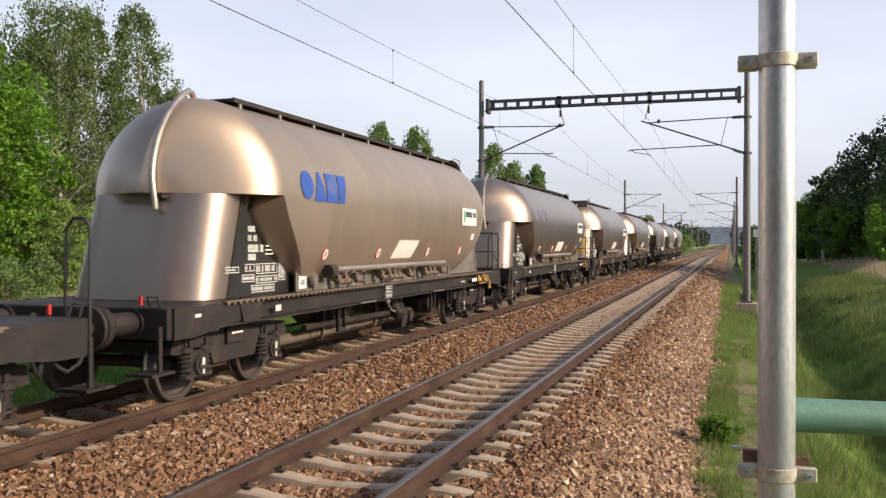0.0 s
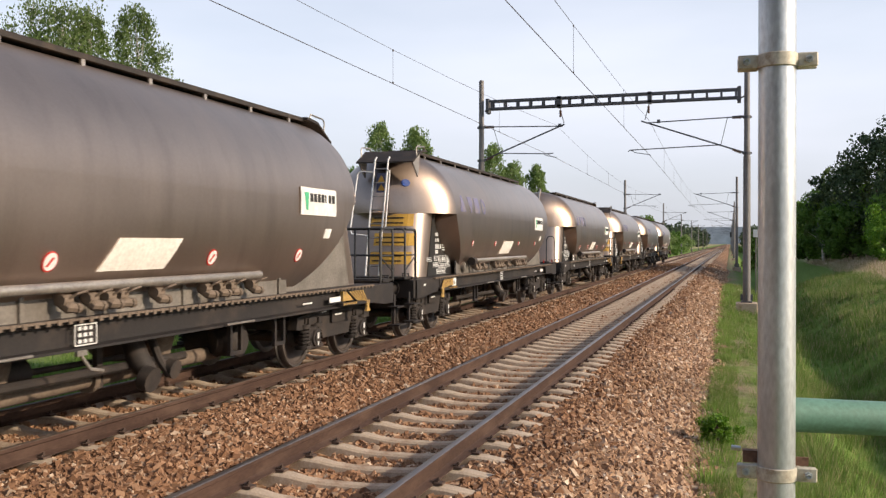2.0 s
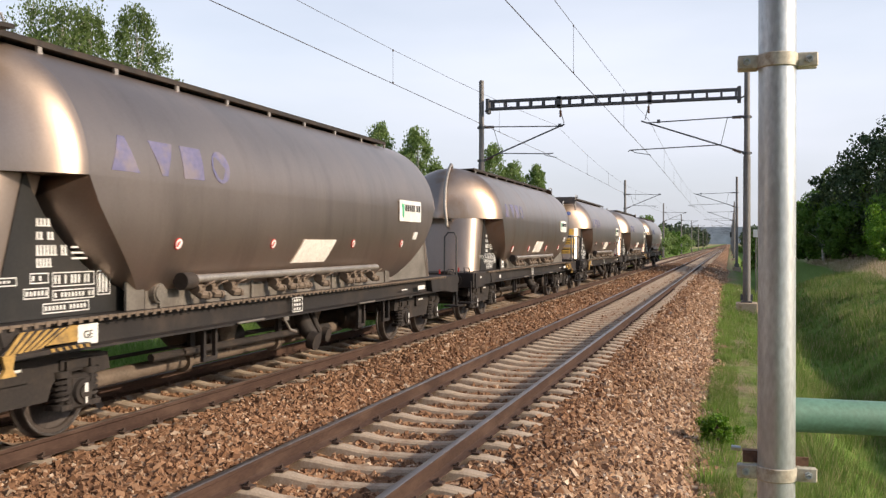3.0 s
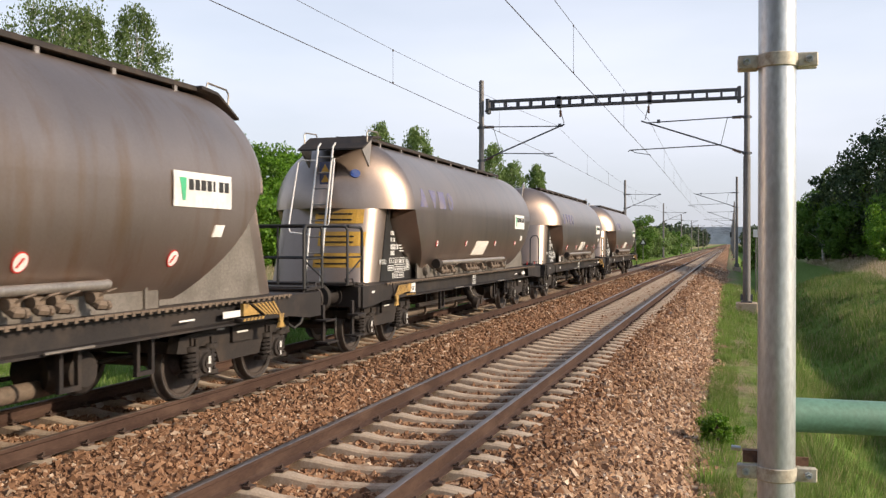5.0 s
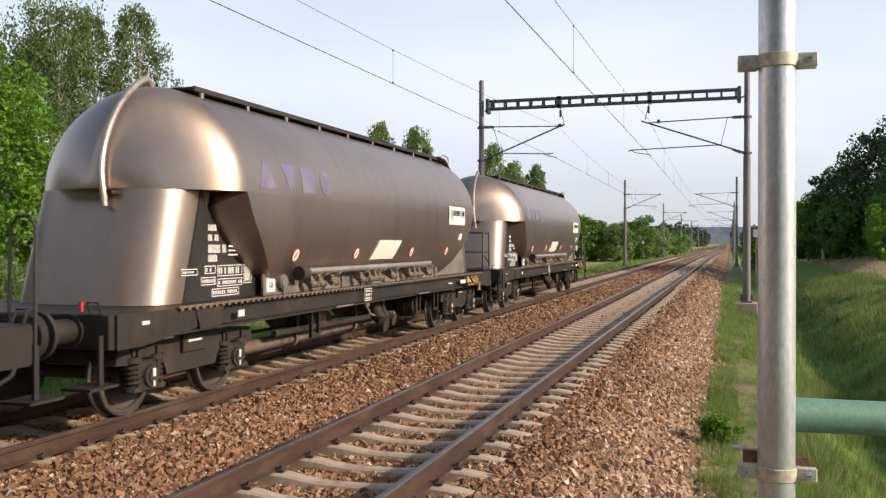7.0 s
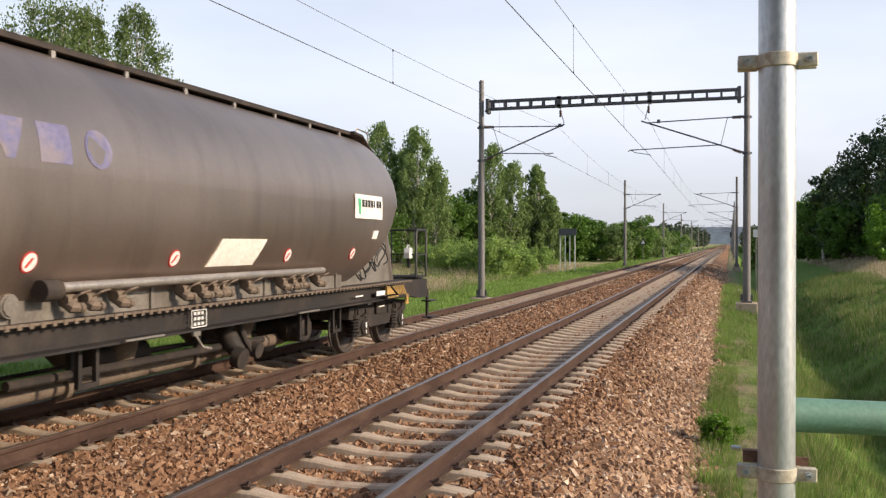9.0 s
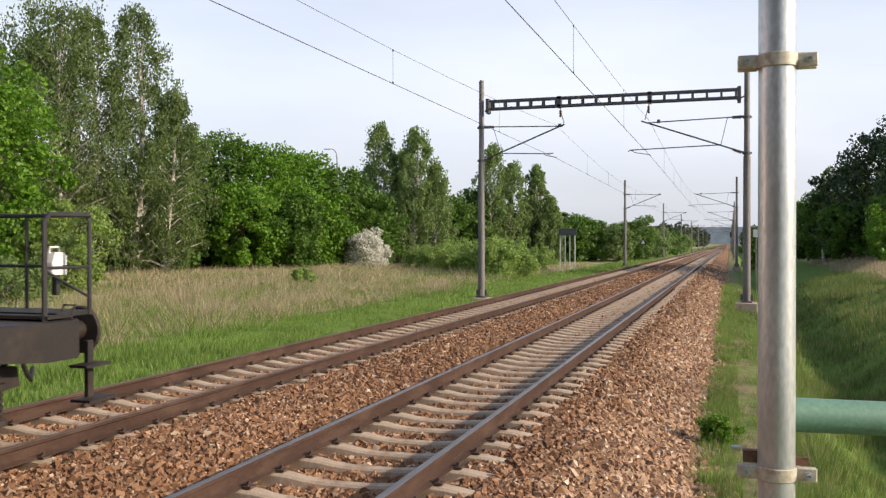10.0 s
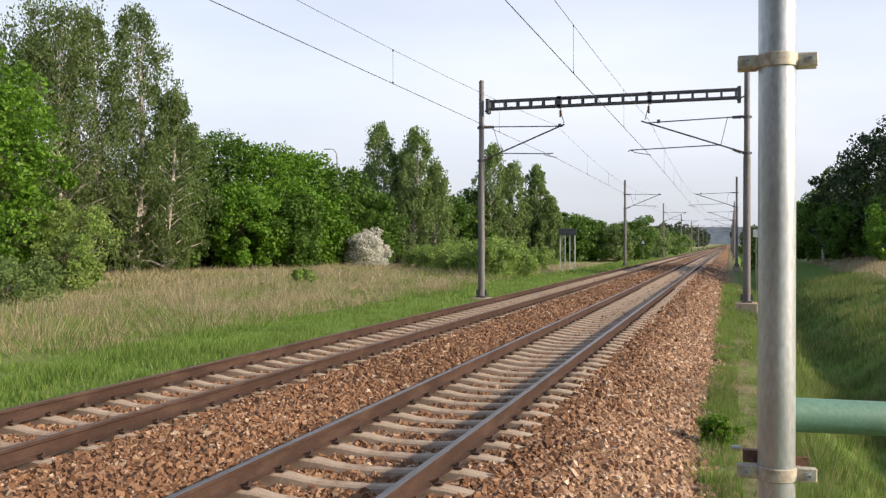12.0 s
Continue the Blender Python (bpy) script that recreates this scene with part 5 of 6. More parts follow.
    if logo == "blue":
        for shape in (disc_decal(-4.42, 2.74, 0.2, 0.012), decal(-4.2, 2.52, -3.8, 2.95, 0.17, 0.012, 6, -0.17), decal(-3.78, 2.52, -3.42, 2.95, 0.0, 0.012), decal(-3.36, 2.52, -3.16, 2.95, 0.0, 0.012, 6, 0.12)):
            part("logo_shape", shape, BLUE, tank, "faded blue logo shape", False)
    else:
        for shape in (decal(-4.82, 2.62, -4.38, 2.98, 0.17, 0.003, 6, -0.17), decal(-4.0, 2.62, -3.9, 2.98, -0.16, 0.003, 6, 0.16), decal(-3.6, 2.62, -3.2, 2.98, 0.0, 0.003), disc_decal(-2.82, 2.8, 0.19, 0.004)):
            part("logo_shape", shape, VIOLET, tank, "faded violet logo shape", False)
    return w


LABEL = "dull silver silo wagon on black underframe"
w_plain = build_wagon(False, "violet", METAL, LABEL + ", brake platform behind")
w_flip = build_wagon(True, "violet", METAL, LABEL + ", ladder at front end")
w_blue = build_wagon(False, "blue", METAL_DUSTY, LABEL + ", dusty tank, blue logo")
w_rust = build_wagon(False, "violet", METAL_RUST, LABEL + ", rust streaked tank")
w_tag = build_wagon(False, "violet", METAL_TAG, LABEL + ", scrawled end panel")
# each wagon with the place of its middle at the start of the clip
WAGONS = [(copy_thing(w_flip, pose(0, 0, 0)), -0.25), (w_blue, 15.76), (w_plain, 31.72), (w_flip, 47.62), (w_rust, 63.7), (copy_thing(w_flip, pose(0, 0, 0)), 79.9), (copy_thing(w_plain, pose(0, 0, 0)), 95.66), (w_tag, 111.52)]
# ---- trees, shrubs and grass ----
def leaf_quads(c, size, rng, hang=0.0, out=None):
    """Small folded leaf sprays at the centres c."""
    n = len(c)
    d = rng.normal(size=(n, 3)) * (1 - 0.5 * hang) - np.array([0, 0, 1.2 * hang])
    d /= np.linalg.norm(d, axis=1, keepdims=True)
    e = rng.normal(size=(n, 3))
    if out is not None:
        face = out + 0.75 * rng.normal(size=(n, 3))
        e = np.cross(d, face)
    e -= d * (e * d).sum(1, keepdims=True)
    e /= np.linalg.norm(e, axis=1, keepdims=True) + 1e-6
    s = (size * rng.uniform(0.6, 1.4, n))[:, None]
    v = np.stack([c - d * s * 0.6, c + e * s * 0.38, c + d * s * 0.6, c - e * s * 0.38], 1)
    return v.reshape(-1, 3), np.arange(4 * n).reshape(-1, 4)


def tree(name, x, y, h, r, leaf, bark, label, leaves=7000, size=0.2, clumps=60, bare=0.18, droop=0.0, shape="round", lean=0.0, stems=1, seed=1, base=None):
    """Tapered trunk, limbs that end in clumps of leaves, with gaps and an uneven outline."""
    rng = np.random.default_rng(seed)
    zb = ground_z(x, y) - 0.1 if base is None else base
    t = empty(name, label, "shrub" if h < 4.5 else "tree", "", "", pose(x, y, zb))
    wood = Shape()
    tops = []
    for k in range(stems):
        a = rng.uniform(0, 6.28)
        off = (0 if stems == 1 else 0.25 * r) * np.array([math.cos(a), math.sin(a)])
        hh = h * (0.93 if k == 0 else rng.uniform(0.7, 0.92))
        pts, rad = [], []
        for i in range(8):
            f = i / 7
            w = 0.015 * h * np.sin(f * 5 + a)
            pts.append((off[0] * (0.3 + f) + w + lean * f * f * h, off[1] * (0.3 + f) + 0.5 * w, hh * f))
            rad.append(max(0.015, 0.016 * h * (1 - f) ** 0.8) / (1 if stems == 1 else 1.35))
        wood.tube(pts, rad, 8)
        tops.append((np.array(pts), hh))
    cs = []
    for k in range(clumps):
        pts, hh = tops[k % stems]
        f = bare + (1 - bare) * ((k + rng.uniform(0, 1)) / clumps)
        if shape == "cone":
            env = 1.05 * (1 - (f - bare) / (1 - bare)) ** 0.8 + 0.08
        elif shape == "slim":
            g = (f - bare) / (1 - bare)
            env = (0.45 + 0.75 * math.sin(math.pi * min(1, 0.15 + 0.75 * g))) * (1 - 0.75 * g ** 2.2)
        elif shape == "taper":
            g = (f - bare) / (1 - bare)
            env = (1 - g) ** 0.62 * min(1.0, 0.62 + 1.6 * g) + 0.1
        else:
            g = (f - bare) / (1 - bare)
            env = max(0.15, math.sin(math.pi * (0.17 + 0.78 * g)) ** 0.65)
        env *= rng.uniform(0.72, 1.12) if rng.random() > 0.14 else rng.uniform(1.15, 1.4)
        a = 2.399 * k + rng.uniform(-0.5, 0.5)
        q = r * env * rng.uniform(0.35, 1.0) ** 0.6
        at = np.array([np.interp(f * hh, pts[:, 2], pts[:, i]) for i in range(2)] + [f * hh])
        c = at + np.array([q * math.cos(a), q * math.sin(a), 0.25 * q * (1 - droop)])
        cs.append(c)
        if k % 2 == 0:
            root = np.array([np.interp(max(0.05, f - 0.12) * hh, pts[:, 2], pts[:, i]) for i in range(2)] + [max(0.05, f - 0.12) * hh])
            mid = (root + c) / 2 + np.array([0, 0, 0.08 * q])
            wood.tube([root, mid, c], [0.006 * h * (1.1 - f), 0.004 * h * (1.1 - f), 0.01], 5)
    part("trunk", wood, bark, t)
    cs = np.array(cs)
    weight = rng.uniform(0.25, 1.6, len(cs)) if droop else np.ones(len(cs))
    which = rng.choice(len(cs), leaves, p=weight / weight.sum())
    cr = r * (0.19 if droop else 0.3 if shape != "cone" else 0.22) * rng.uniform(0.5, 1.45, len(cs))
    d = rng.normal(size=(leaves, 3))
    d /= np.linalg.norm(d, axis=1, keepdims=True)
    p = cs[which] + d * (cr[which] * rng.uniform(0.1, 1.0, leaves) ** 0.45)[:, None] * np.array([1, 1, 0.75])
    if droop:
        p[:, 2] -= droop * rng.exponential(0.45, leaves) * cr[which] * 1.6
    p[:, 2] = np.maximum(p[:, 2], 0.05)
    out = p - np.array([0, 0, 0.45 * h])
    out /= np.linalg.norm(out, axis=1, keepdims=True) + 1e-6
    out = 0.5 * out + 0.5 * d + np.array([0, 0, 0.25])
    me = swarm("crown", *leaf_quads(p, size, rng, 1.0 if droop else 0.0, out), leaf)
    part("crown", me, leaf, t)
    return t


BIRCH_L = "birch with white bark and fine drooping grey-green foliage"
tree("birch_tree", -44.3, 50, 20.5, 4.3, LEAF_BIRCH, BIRCH, BIRCH_L, 24000, 0.16, 190, 0.16, 1.1, "slim", 0.0, 2, 11)
tree("birch_tree", -46.5, 50, 21.5, 4.0, LEAF_BIRCH, BIRCH, BIRCH_L, 18000, 0.16, 150, 0.2, 1.1, "slim", 0.0, 2, 12)
tree("birch_tree", -43.8, 54, 20.8, 4.0, LEAF_BIRCH, BIRCH, BIRCH_L, 23000, 0.16, 170, 0.12, 1.1, "slim", 0.0, 2, 13)
tree("birch_tree", -41.4, 56, 21.4, 3.7, LEAF_BIRCH, BIRCH, BIRCH_L, 20000, 0.16, 150, 0.1, 1.2, "slim", 0.0, 1, 14)
tree("birch_tree", -39.4, 57, 14.9, 2.9, LEAF_BIRCH, BIRCH, BIRCH_L + ", leaning", 15000, 0.16, 130, 0.08, 1.2, "slim", 0.03, 1, 15)
MAPLE_L = "broad tree with bright fresh green foliage"
tree("maple_tree", -34.9, 36, 10.8, 3.1, LEAF_MAPLE, BARK, MAPLE_L, 12000, 0.2, 70, 0.1, 0, "round", 0, 1, 16)
tree("maple_tree", -37.5, 37, 13.5, 3.4, LEAF_MAPLE, BARK, MAPLE_L, 9000, 0.22, 60, 0.15, 0, "round", 0, 1, 17)
SHRUB_L = "loose shrub with light green leaves in the grass"
tree("shrub", -32.2, 38, 4.9, 2.1, LEAF_PALE, BARK, SHRUB_L, 8000, 0.14, 50, 0.02, 0, "round", 0, 4, 18)
tree("shrub", -33.8, 37.5, 4.0, 2.0, LEAF_LIGHT, BARK, SHRUB_L, 6000, 0.14, 40, 0.02, 0, "round", 0, 4, 19)
tree("shrub", -25.6, 27, 1.9, 1.5, LEAF_LIGHT, BARK, SHRUB_L, 3500, 0.11, 30, 0.02, 0, "round", 0, 4, 20)
for i, (x, y, h, r) in enumerate(((-44.2, 66, 12.3, 3.8), (-41.2, 68, 12.0, 4.2), (-38.6, 70, 11.2, 4.2), (-43.0, 62, 8.0, 3.2), (-38.0, 65, 7.4, 3.2), (-35.2, 69, 6.8, 2.8))):
    tree("maple_tree", x, y, h, r, LEAF_DARK if i % 2 else LEAF_MAPLE, BARK, "round leafy tree with dense green foliage", 11000, 0.24, 70, 0.06, 0, "round", 0, 1, 30 + i)
for i, (x, y, h, r) in enumerate(((-40.5, 78, 11.4, 3.6), (-37.6, 76, 11.0, 3.8), (-34.9, 78, 9.8, 3.3), (-35.8, 74, 6.5, 3.0), (-33.6, 82, 7.4, 2.8))):
    tree("maple_tree", x, y, h, r, LEAF_DARK if i % 2 == 0 else LEAF_MAPLE, BARK, "round leafy tree with dense green foliage", 9000, 0.25, 65, 0.06, 0, "round", 0, 1, 40 + i)
tree("hawthorn_bush", -31.9, 76.5, 3.9, 2.0, BLOSSOM, BARK, "hawthorn bush covered in white blossom", 10000, 0.15, 50, 0.03, 0, "round", 0, 3, 50)
for i, (x, y, h, r) in enumerate(((-34.9, 88, 16.2, 3.1), (-33.2, 90, 13.4, 2.6), (-31.1, 88, 15.6, 3.1), (-29.3, 89, 11.4, 2.6))):
    tree("birch_tree", x, y, h, r, LEAF_LIGHT, BIRCH, "slender birch with white trunk and fine green foliage", 13000, 0.19, 150, 0.12, 1.0, "taper", 0, 1, 55 + i)
for i, (x, y, h, r) in enumerate(((-39.6, 96, 11.9, 2.6), (-42.5, 98, 11.5, 2.6), (-36.4, 97, 11.0, 2.6), (-33.5, 98, 9.0, 2.8), (-30.2, 97, 8.0, 3.0), (-28.0, 100, 8.8, 2.8))):
    tree("pine_tree", x, y, h, r, LEAF_PINE if i < 4 else LEAF_DARK, BARK, "dark evergreen tree behind the birches", 7000, 0.26, 55, 0.05, 0, "cone" if i < 4 else "round", 0, 1, 60 + i)
for i, (x, y, h, r) in enumerate(((-26.1, 100, 14.9, 3.1), (-24.2, 102, 12.8, 3.0), (-21.6, 104, 12.6, 2.3), (-20.2, 104, 8.6, 2.3), (-22.8, 106, 8.5, 2.8))):
    tree("birch_tree", x, y, h, r, LEAF_LIGHT, BIRCH, "slender birch with fine green foliage", 10000, 0.21, 130, 0.08, 1.0, "taper", 0, 1, 70 + i)
for i, (x, y, h, r) in enumerate(((-29, 112, 7.5, 3.2), (-25, 114, 7.0, 3.2), (-21, 116, 6.5, 3.0), (-18.6, 118, 6.0, 3.0), (-24, 108, 5.5, 2.8), (-27.5, 106, 6.0, 2.8))):
    tree("leafy_tree", x, y, h, r, LEAF_DARK, BARK, "leafy tree with dark green foliage", 5500, 0.28, 50, 0.03, 0, "round", 0, 2, 80 + i)
for i, (x, y, h, r) in enumerate(((-24.2, 71, 2.2, 1.7), (-22.2, 70, 2.6, 1.7), (-20.4, 66, 2.4, 1.5), (-16.6, 61, 3.0, 1.6), (-15.2, 60, 2.5, 1.4), (-17.8, 66, 2.2, 1.5), (-14.0, 62, 1.9, 1.2), (-22.5, 45, 1.1, 0.6), (-15.8, 76, 2.3, 1.5), (-19.0, 68, 2.6, 1.6), (-16.0, 65, 2.7, 1.7))):
    tree("shrub", x, y, h, r, LEAF_PALE, BARK, SHRUB_L, 3500, 0.15, 35, 0.02, 0, "round", 0, 4, 90 + i)
for i, (x, y, h, r) in enumerate(((-17.8, 120, 5.6, 2.8), (-16.0, 121, 5.4, 2.8), (-14.2, 119, 5.0, 2.6), (-12.6, 124, 6.1, 2.6), (-11.6, 128, 6.4, 2.3), (-13.4, 128, 6.0, 2.6), (-19.5, 122, 6.0, 2.8), (-11.4, 150, 5.0, 2.5), (-13.0, 165, 5.0, 2.8), (-11.8, 185, 4.8, 2.6), (-12.5, 215, 4.6, 3.0), (-12.0, 250, 4.6, 3.0))):
    tree("leafy_bush", x, y, h, r, LEAF_LIGHT if i % 3 else LEAF_DARK, BARK, "tall leafy bush with fresh green foliage", 4500, 0.25, 45, 0.03, 0, "round", 0, 3, 110 + i)
# right side, on the bank
for i, (x, y, h, r, lf) in enumerate(((10.5, 74, 9.2, 3.2, LEAF_PINE), (12.6, 72, 10.7, 3.2, LEAF_PINE), (9.2, 80, 7.8, 2.6, LEAF_PINE), (7.9, 84, 6.2, 2.2, LEAF_DARK), (7.1, 92, 5.8, 2.0, LEAF_DARK), (10.8, 78, 5.2, 3.0, LEAF_DARK), (8.8, 74, 4.2, 2.4, LEAF_DARK), (6.6, 108, 4.6, 2.6, LEAF_DARK), (12.0, 66, 5.0, 2.6, LEAF_DARK))):
    tree("pine_tree" if lf is LEAF_PINE else "leafy_tree", x, y, h, r, lf, BARK, "dark pine on the bank" if lf is LEAF_PINE else "dark leafy tree on the bank", 9000, 0.22, 65, 0.05, 0, "round", 0, 1, 130 + i)
tree("birch_tree", 7.6, 82, 8.6, 1.3, LEAF_BIRCH, BIRCH, "thin birch on the bank", 1800, 0.2, 30, 0.2, 0.6, "slim", 0, 1, 145)
for i, (x, y, h, r) in enumerate(((10.4, 66, 2.9, 1.5), (9.4, 60, 3.6, 1.5), (11.8, 64, 3.0, 1.6), (3.2, 118, 4.2, 1.8), (4.6, 130, 4.6, 2.2))):
    tree("shrub", x, y, h, r, LEAF_MAPLE if i < 3 else LEAF_DARK, BARK, "leafy shrub on the bank", 4500, 0.14 if i < 3 else 0.25, 35, 0.02, 0, "round", 0, 3, 150 + i)
tree("small_shrub", -0.12, 12.3, 0.52, 0.24, LEAF_MAPLE, BARK, "small leafy weed at the foot of the ballast", 5000, 0.026, 40, 0.03, 0, "round", 0, 4, 160)


def far_woods(name, x0, x1, y0, y1, h, n, seed, label):
    rng = np.random.default_rng(seed)
    k = 260
    c = np.stack([rng.uniform(x0, x1, k), rng.uniform(y0, y1, k), np.zeros(k)], -1)
    hh = h * rng.uniform(0.5, 1.1, k)
    which = rng.integers(0, k, n)
    d = rng.normal(size=(n, 3))
    d /= np.linalg.norm(d, axis=1, keepdims=True)
    p = c[which] + d * np.stack([hh * 0.38, hh * 0.38, hh * 0.5], -1)[which] * rng.uniform(0.5, 1, n)[:, None] ** 0.5
    p[:, 2] += hh[which] * 0.48
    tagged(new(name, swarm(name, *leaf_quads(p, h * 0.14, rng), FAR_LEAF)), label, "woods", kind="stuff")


far_woods("far_woods", -75, -16, 300, 420, 9, 22000, 201, "green woods far along the line, haze greyed into the leaves")
far_woods("far_woods", -130, -18, 600, 800, 15, 22000, 202, "green woods far along the line, haze greyed into the leaves")
far_woods("far_woods", 6, 60, 320, 480, 9, 12000, 203, "green woods far along the line, haze greyed into the leaves")
far_woods("far_woods", -60, -44, 60, 110, 8, 24000, 204, "dark greyed woods behind the meadow trees")
far_woods("far_woods", -40, -22, 104, 135, 6.5, 20000, 205, "dark greyed woods behind the meadow trees")
far_woods("far_woods", 12, 26, 62, 110, 7, 14000, 206, "dark greyed woods behind the bank")
# Out of view, added only to darken what the wagon ends reflect.
far_woods("woods_behind", -75, 9, -50, -24, 18, 16000, 207, "added unseen woods behind the camera that darken metal reflections")
far_woods("woods_behind", -78, -48, -24, 22, 16, 10000, 208, "added unseen woods at the left that darken metal reflections")
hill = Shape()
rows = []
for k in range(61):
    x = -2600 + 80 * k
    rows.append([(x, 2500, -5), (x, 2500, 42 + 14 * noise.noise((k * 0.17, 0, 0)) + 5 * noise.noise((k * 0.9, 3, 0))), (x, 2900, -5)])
tagged(part("backdrop", hill.loft(rows, closed=False), HILL), "wooded hills on the horizon, blue haze painted in", "hills", kind="structure")


def grass(name, zones, material, label, seed):
    """Blades of grass: zones of x0, x1, y0, y1, number, height, width."""
    rng = np.random.default_rng(seed)
    vs = []
    for x0, x1, y0, y1, n, h, w in zones:
        x, y = rng.uniform(x0, x1, n), rng.uniform(y0, y1, n)
        clump = np.sin(x * 1.7 + 3 * np.sin(y * 0.9)) * np.sin(y * 1.3 + 2 * np.sin(x * 0.8))
        keep = rng.uniform(-1.3, 0.7, n) < clump
        x, y, clump = x[keep], y[keep], clump[keep]
        z = np.interp(x, [p[0] for p in GROUND_LINE], [p[1] for p in GROUND_LINE]) - 0.04
        n = len(x)
        hh = h * rng.uniform(0.45, 1.25, n) * (0.8 + 0.35 * clump)
        a = rng.uniform(0, 6.28, n)
        b = np.stack([x, y, z], -1)
        side = np.stack([np.cos(a), np.sin(a), 0 * a], -1) * (w * rng.uniform(0.6, 1.4, n))[:, None]
        a2 = rng.uniform(0, 6.28, n)
        tip = b + np.stack([np.cos(a2) * hh * 0.35, np.sin(a2) * hh * 0.35, hh], -1)
        vs.append(np.stack([b - side, b + side, tip], 1).reshape(-1, 3))
    v = np.concatenate(vs)
    return tagged(new(name, swarm(name, v, np.arange(len(v)).reshape(-1, 3), material)), label, "grass", kind="stuff")


grass("fresh_grass", [(-13.2, -9.45, 8, 30, 60000, 0.22, 0.012), (-14.5, -9.5, 30, 70, 45000, 0.24, 0.02), (-13, -9.6, 70, 130, 18000, 0.3, 0.04), (-20, -12.5, 14, 40, 26000, 0.22, 0.015)], GRASS_FRESH, "fresh green grass beside the track", 301)
grass("dry_grass", [(-30, -13, 16, 45, 50000, 0.36, 0.012), (-46, -20, 40, 75, 45000, 0.5, 0.022), (-34, -13.5, 45, 95, 34000, 0.45, 0.024), (6.7, 14, 14, 90, 42000, 0.4, 0.016)], GRASS_DRY, "dry brownish meadow grass", 302)
grass("meadow_grass", [(-32, -13.5, 16, 60, 80000, 0.34, 0.014), (-44, -22, 40, 76, 24000, 0.45, 0.022), (0.95, 5.8, 5, 24, 80000, 0.34, 0.008), (0.95, 7.0, 24, 60, 55000, 0.36, 0.018), (-0.3, 0.12, 8, 22, 26000, 0.17, 0.006), (0.12, 0.6, 8, 22, 2500, 0.12, 0.006), (0.6, 1.1, 8, 22, 16000, 0.2, 0.006), (-0.3, 1.1, 22, 60, 22000, 0.2, 0.014), (0.35, 2.6, 3.6, 8, 12000, 0.32, 0.005), (-0.25, 0.95, 3.4, 9, 2500, 0.12, 0.004)], GRASS_MIX, "green and straw coloured grass", 303)

def tufts(name, zones, material, label, seed):
    """Single clumps of grass and weeds: zones of x0, x1, y0, y1, clumps, blades in each, spread, height, width."""
    rng = np.random.default_rng(seed)
    vs = []
    for x0, x1, y0, y1, m, k, r, h, w in zones:
        cx, cy, ch = np.repeat(rng.uniform(x0, x1, m), k), np.repeat(rng.uniform(y0, y1, m), k), np.repeat(rng.uniform(0.55, 1.3, m), k)
        n = m * k
        x, y = cx + rng.normal(0, r, n) * ch, cy + rng.normal(0, r, n) * ch
        z = np.interp(x, [p[0] for p in GROUND_LINE], [p[1] for p in GROUND_LINE]) - 0.04
        b = np.stack([x, y, z], -1)
        a = rng.uniform(0, 6.28, n)
        side = np.stack([np.cos(a), np.sin(a), 0 * a], -1) * (w * rng.uniform(0.6, 1.4, n))[:, None]
        hh = h * ch * rng.uniform(0.4, 1.15, n)
        tip = b + np.stack([(x - cx) * 0.8 + rng.normal(0, 0.16, n) * hh, (y - cy) * 0.8 + rng.normal(0, 0.16, n) * hh, hh], -1)
        vs.append(np.stack([b - side, b + side, tip], 1).reshape(-1, 3))
    v = np.concatenate(vs)
    return tagged(new(name, swarm(name, v, np.arange(len(v)).reshape(-1, 3), material)), label, "grass", kind="stuff")


tufts("straw_tufts", [(-26, -13.2, 15, 45, 150, 130, 0.3, 0.62, 0.01), (-40, -16, 45, 76, 130, 110, 0.45, 0.75, 0.02), (-0.3, 1.0, 8, 24, 26, 60, 0.09, 0.24, 0.004), (7, 12, 20, 60, 70, 90, 0.3, 0.55, 0.012), (0.45, 1.8, 3.8, 6.0, 10, 45, 0.1, 0.5, 0.0035)], GRASS_DRY, "pale straw tufts standing in the meadow", 305)
tufts("green_tufts", [(-24, -12.4, 14, 45, 150, 150, 0.35, 0.42, 0.011), (-38, -14, 45, 76, 90, 120, 0.5, 0.6, 0.022), (-0.45, 0.1, 7.5, 30, 90, 110, 0.08, 0.24, 0.005), (0.45, 1.1, 7.5, 30, 70, 110, 0.09, 0.26, 0.005), (0.3, 2.2, 3.6, 7.5, 60, 90, 0.09, 0.42, 0.004), (-0.55, 0.3, 30, 60, 60, 60, 0.12, 0.28, 0.014)], GRASS_FRESH, "fresh green tufts and weeds", 306)

# ---- small things along the line ----
board = empty("sign_board", "grey board seen from behind on four slim posts", "sign", "", "", pose(-13.0, 75, 0))
part("panel", Shape().slab((0, 0, 2.86), (1.5, 0.05, 0.55)), MAST_DARK, board)
for x in (-0.62, -0.2, 0.2, 0.62):
    part("post", Shape().tube([(x, 0.05, -0.7), (x, 0.05, 2.7)], 0.04, 8), WHITE, board)
warn = empty("triangle_sign", "small triangular line sign on a post", "sign", "", "", pose(-10.3, 114, 0))
part("post", Shape().tube([(0, 0, -0.6), (0, 0, 2.0)], 0.04, 8), MAST, warn)
part("plate", Shape().prism([(-0.45, 1.75), (0.45, 1.75), (0, 2.55)], 1, -0.06, -0.04), INK, warn, "", False)
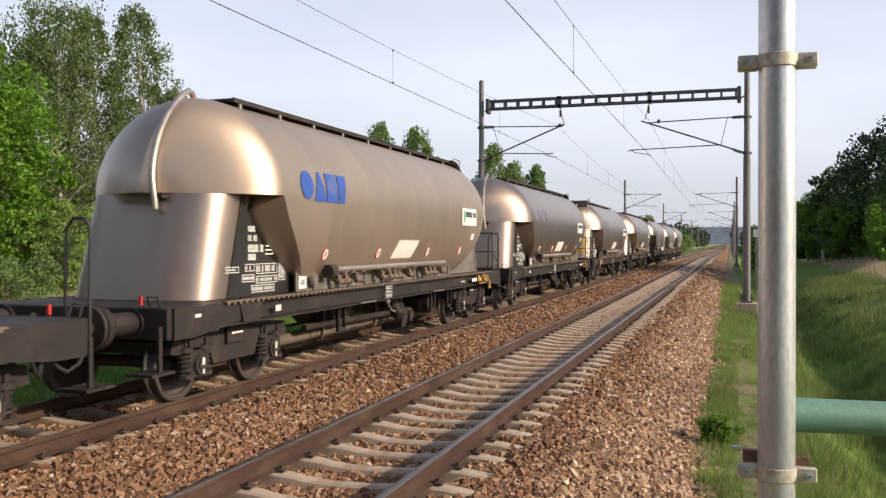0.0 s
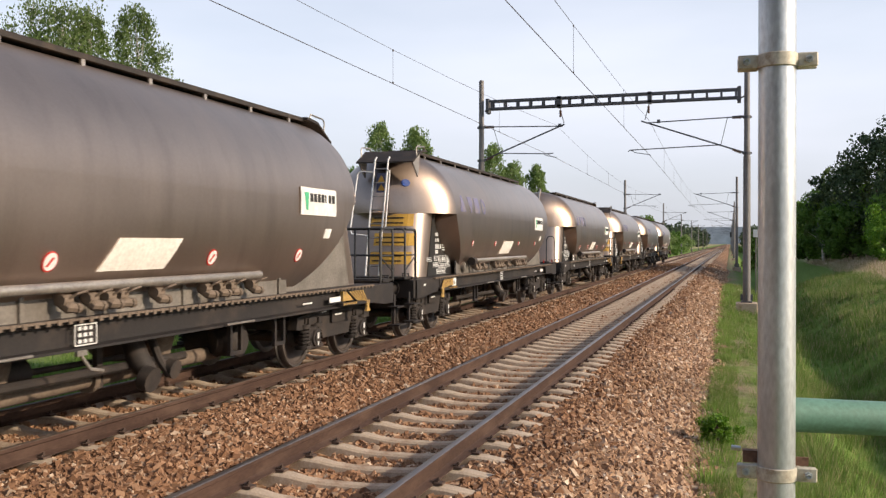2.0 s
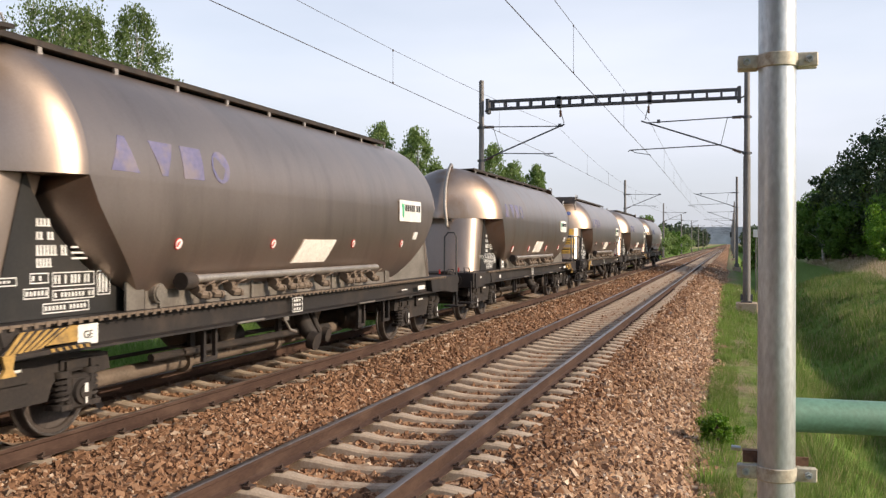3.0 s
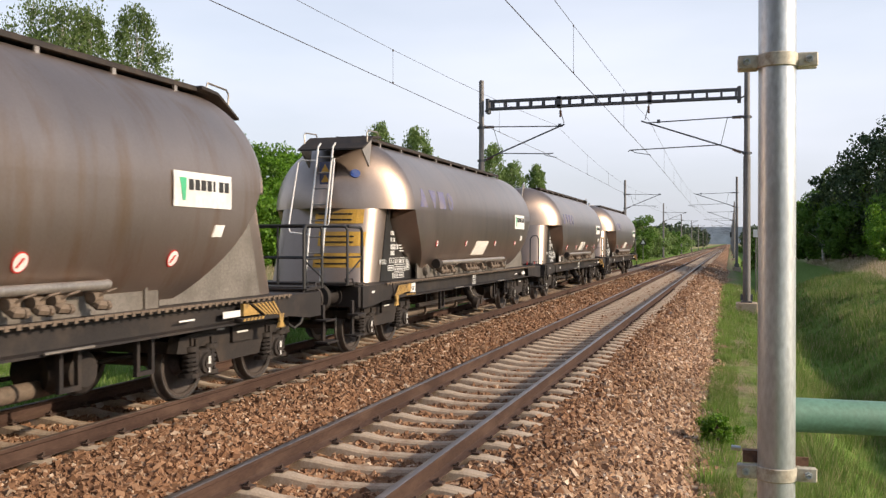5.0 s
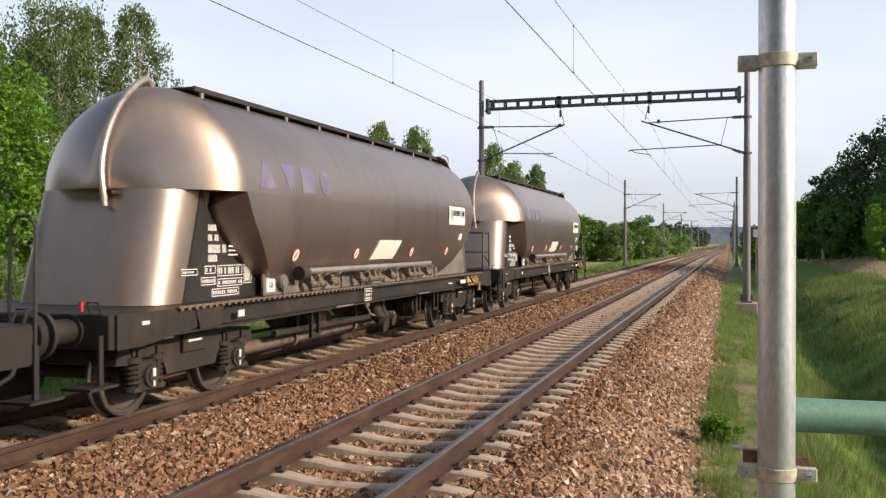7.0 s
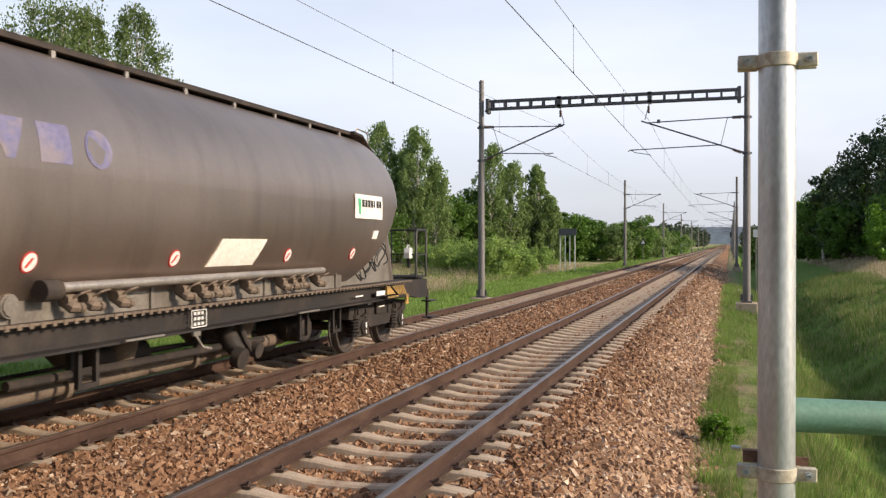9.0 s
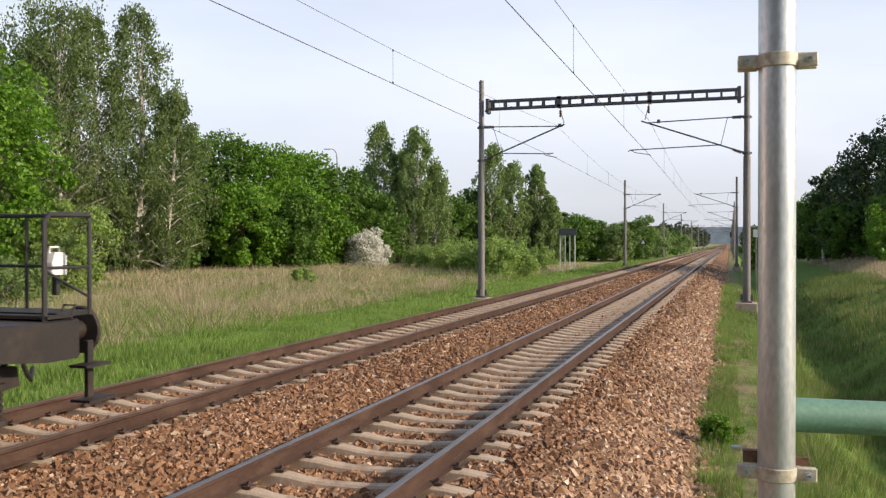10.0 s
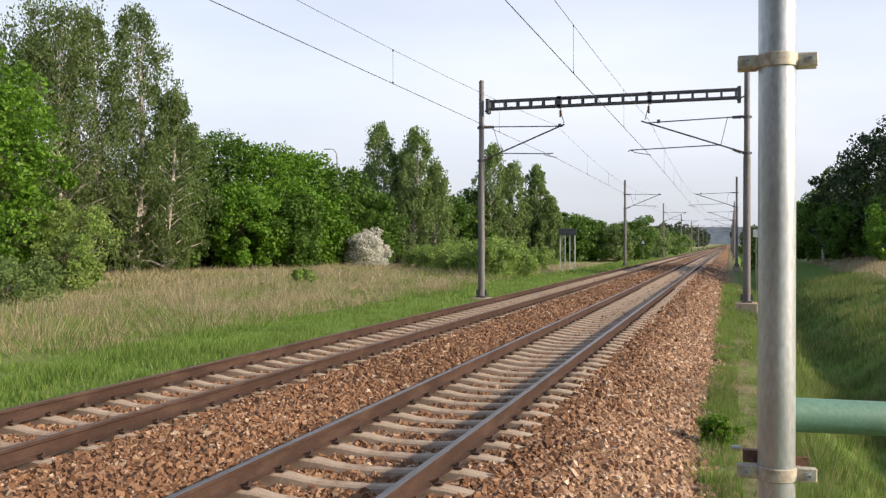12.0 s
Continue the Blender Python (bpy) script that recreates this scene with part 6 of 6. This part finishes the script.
part("triangle", Shape().prism([(-0.26, 1.85), (0.26, 1.85), (0, 2.32)], 1, -0.08, -0.062), WHITE, warn, "", False)
km = empty("marker_sign", "small white marker plate on a post", "sign", "", "", pose(1.35, 52, 0))
part("post", Shape().tube([(0, 0, -1.2), (0, 0, 2.6)], 0.03, 8), MAST, km)
part("plate", Shape().slab((0.0, -0.03, 2.45), (0.3, 0.02, 0.42), 0.005), WHITE, km)
lamp = empty("street_lamp", "grey street lamp with a curved arm above the trees", "street lamp", "street lamps", "", pose(-50, 110, 0))
part("pole", Shape().tube([(0, 0, -0.6), (0, 0, 13.2), (-0.12, 0, 14.0), (-0.5, 0, 14.45), (-1.0, 0, 14.55)], [0.11, 0.07, 0.06, 0.05, 0.05], 8), MAST, lamp)
part("head", Shape().slab((-1.4, 0, 14.52), (0.9, 0.3, 0.14), 0.04), GALV, lamp)
copy_thing(lamp, pose(-61, 104, -0.5))
sig = empty("signal", "railway signal mast with red lamps far along the line", "signal", "", "", pose(0.2, 330, 0))
part("mast", Shape().tube([(0, 0, -0.7), (0, 0, 6.0)], 0.09, 8), MAST, sig)
part("head", Shape().slab((0, -0.1, 5.0), (0.6, 0.3, 1.8)), INK, sig)


# ---- motion ----
# small unevenness in the run of the train, by quarter seconds
SURGE = {8: 0.05, 9: 0.06, 10: 0.2, 11: 0.02, 12: 0.05, 22: 0.1, 25: 0.06, 26: 0.14, 27: 0.06}


def train_at(t):
    """How far the train has come by t seconds: it slows down gently."""
    return -11.924 * t - 0.05621 * t ** 2 + 0.0218 * t ** 3 - 0.0008823 * t ** 4


def motions():
    count = round(CLIP * FPS)
    times = [k / FPS for k in range(count + 1)]
    for wagon, start in WAGONS:
        walk(wagon, [(k * 0.25, pose(FAR_X, start + train_at(k * 0.25) + SURGE.get(k, 0), 0)) for k in range(49)])
        for ob in wagon.children_recursive:
            if ob.name.startswith(("wheelset", "wheel_tyre")):
                at = ob.location.copy()
                walk(ob, [(t, Matrix.Translation(at) @ Matrix.Rotation(-train_at(t) / 0.46, 4, "X")) for t in times])


motions()
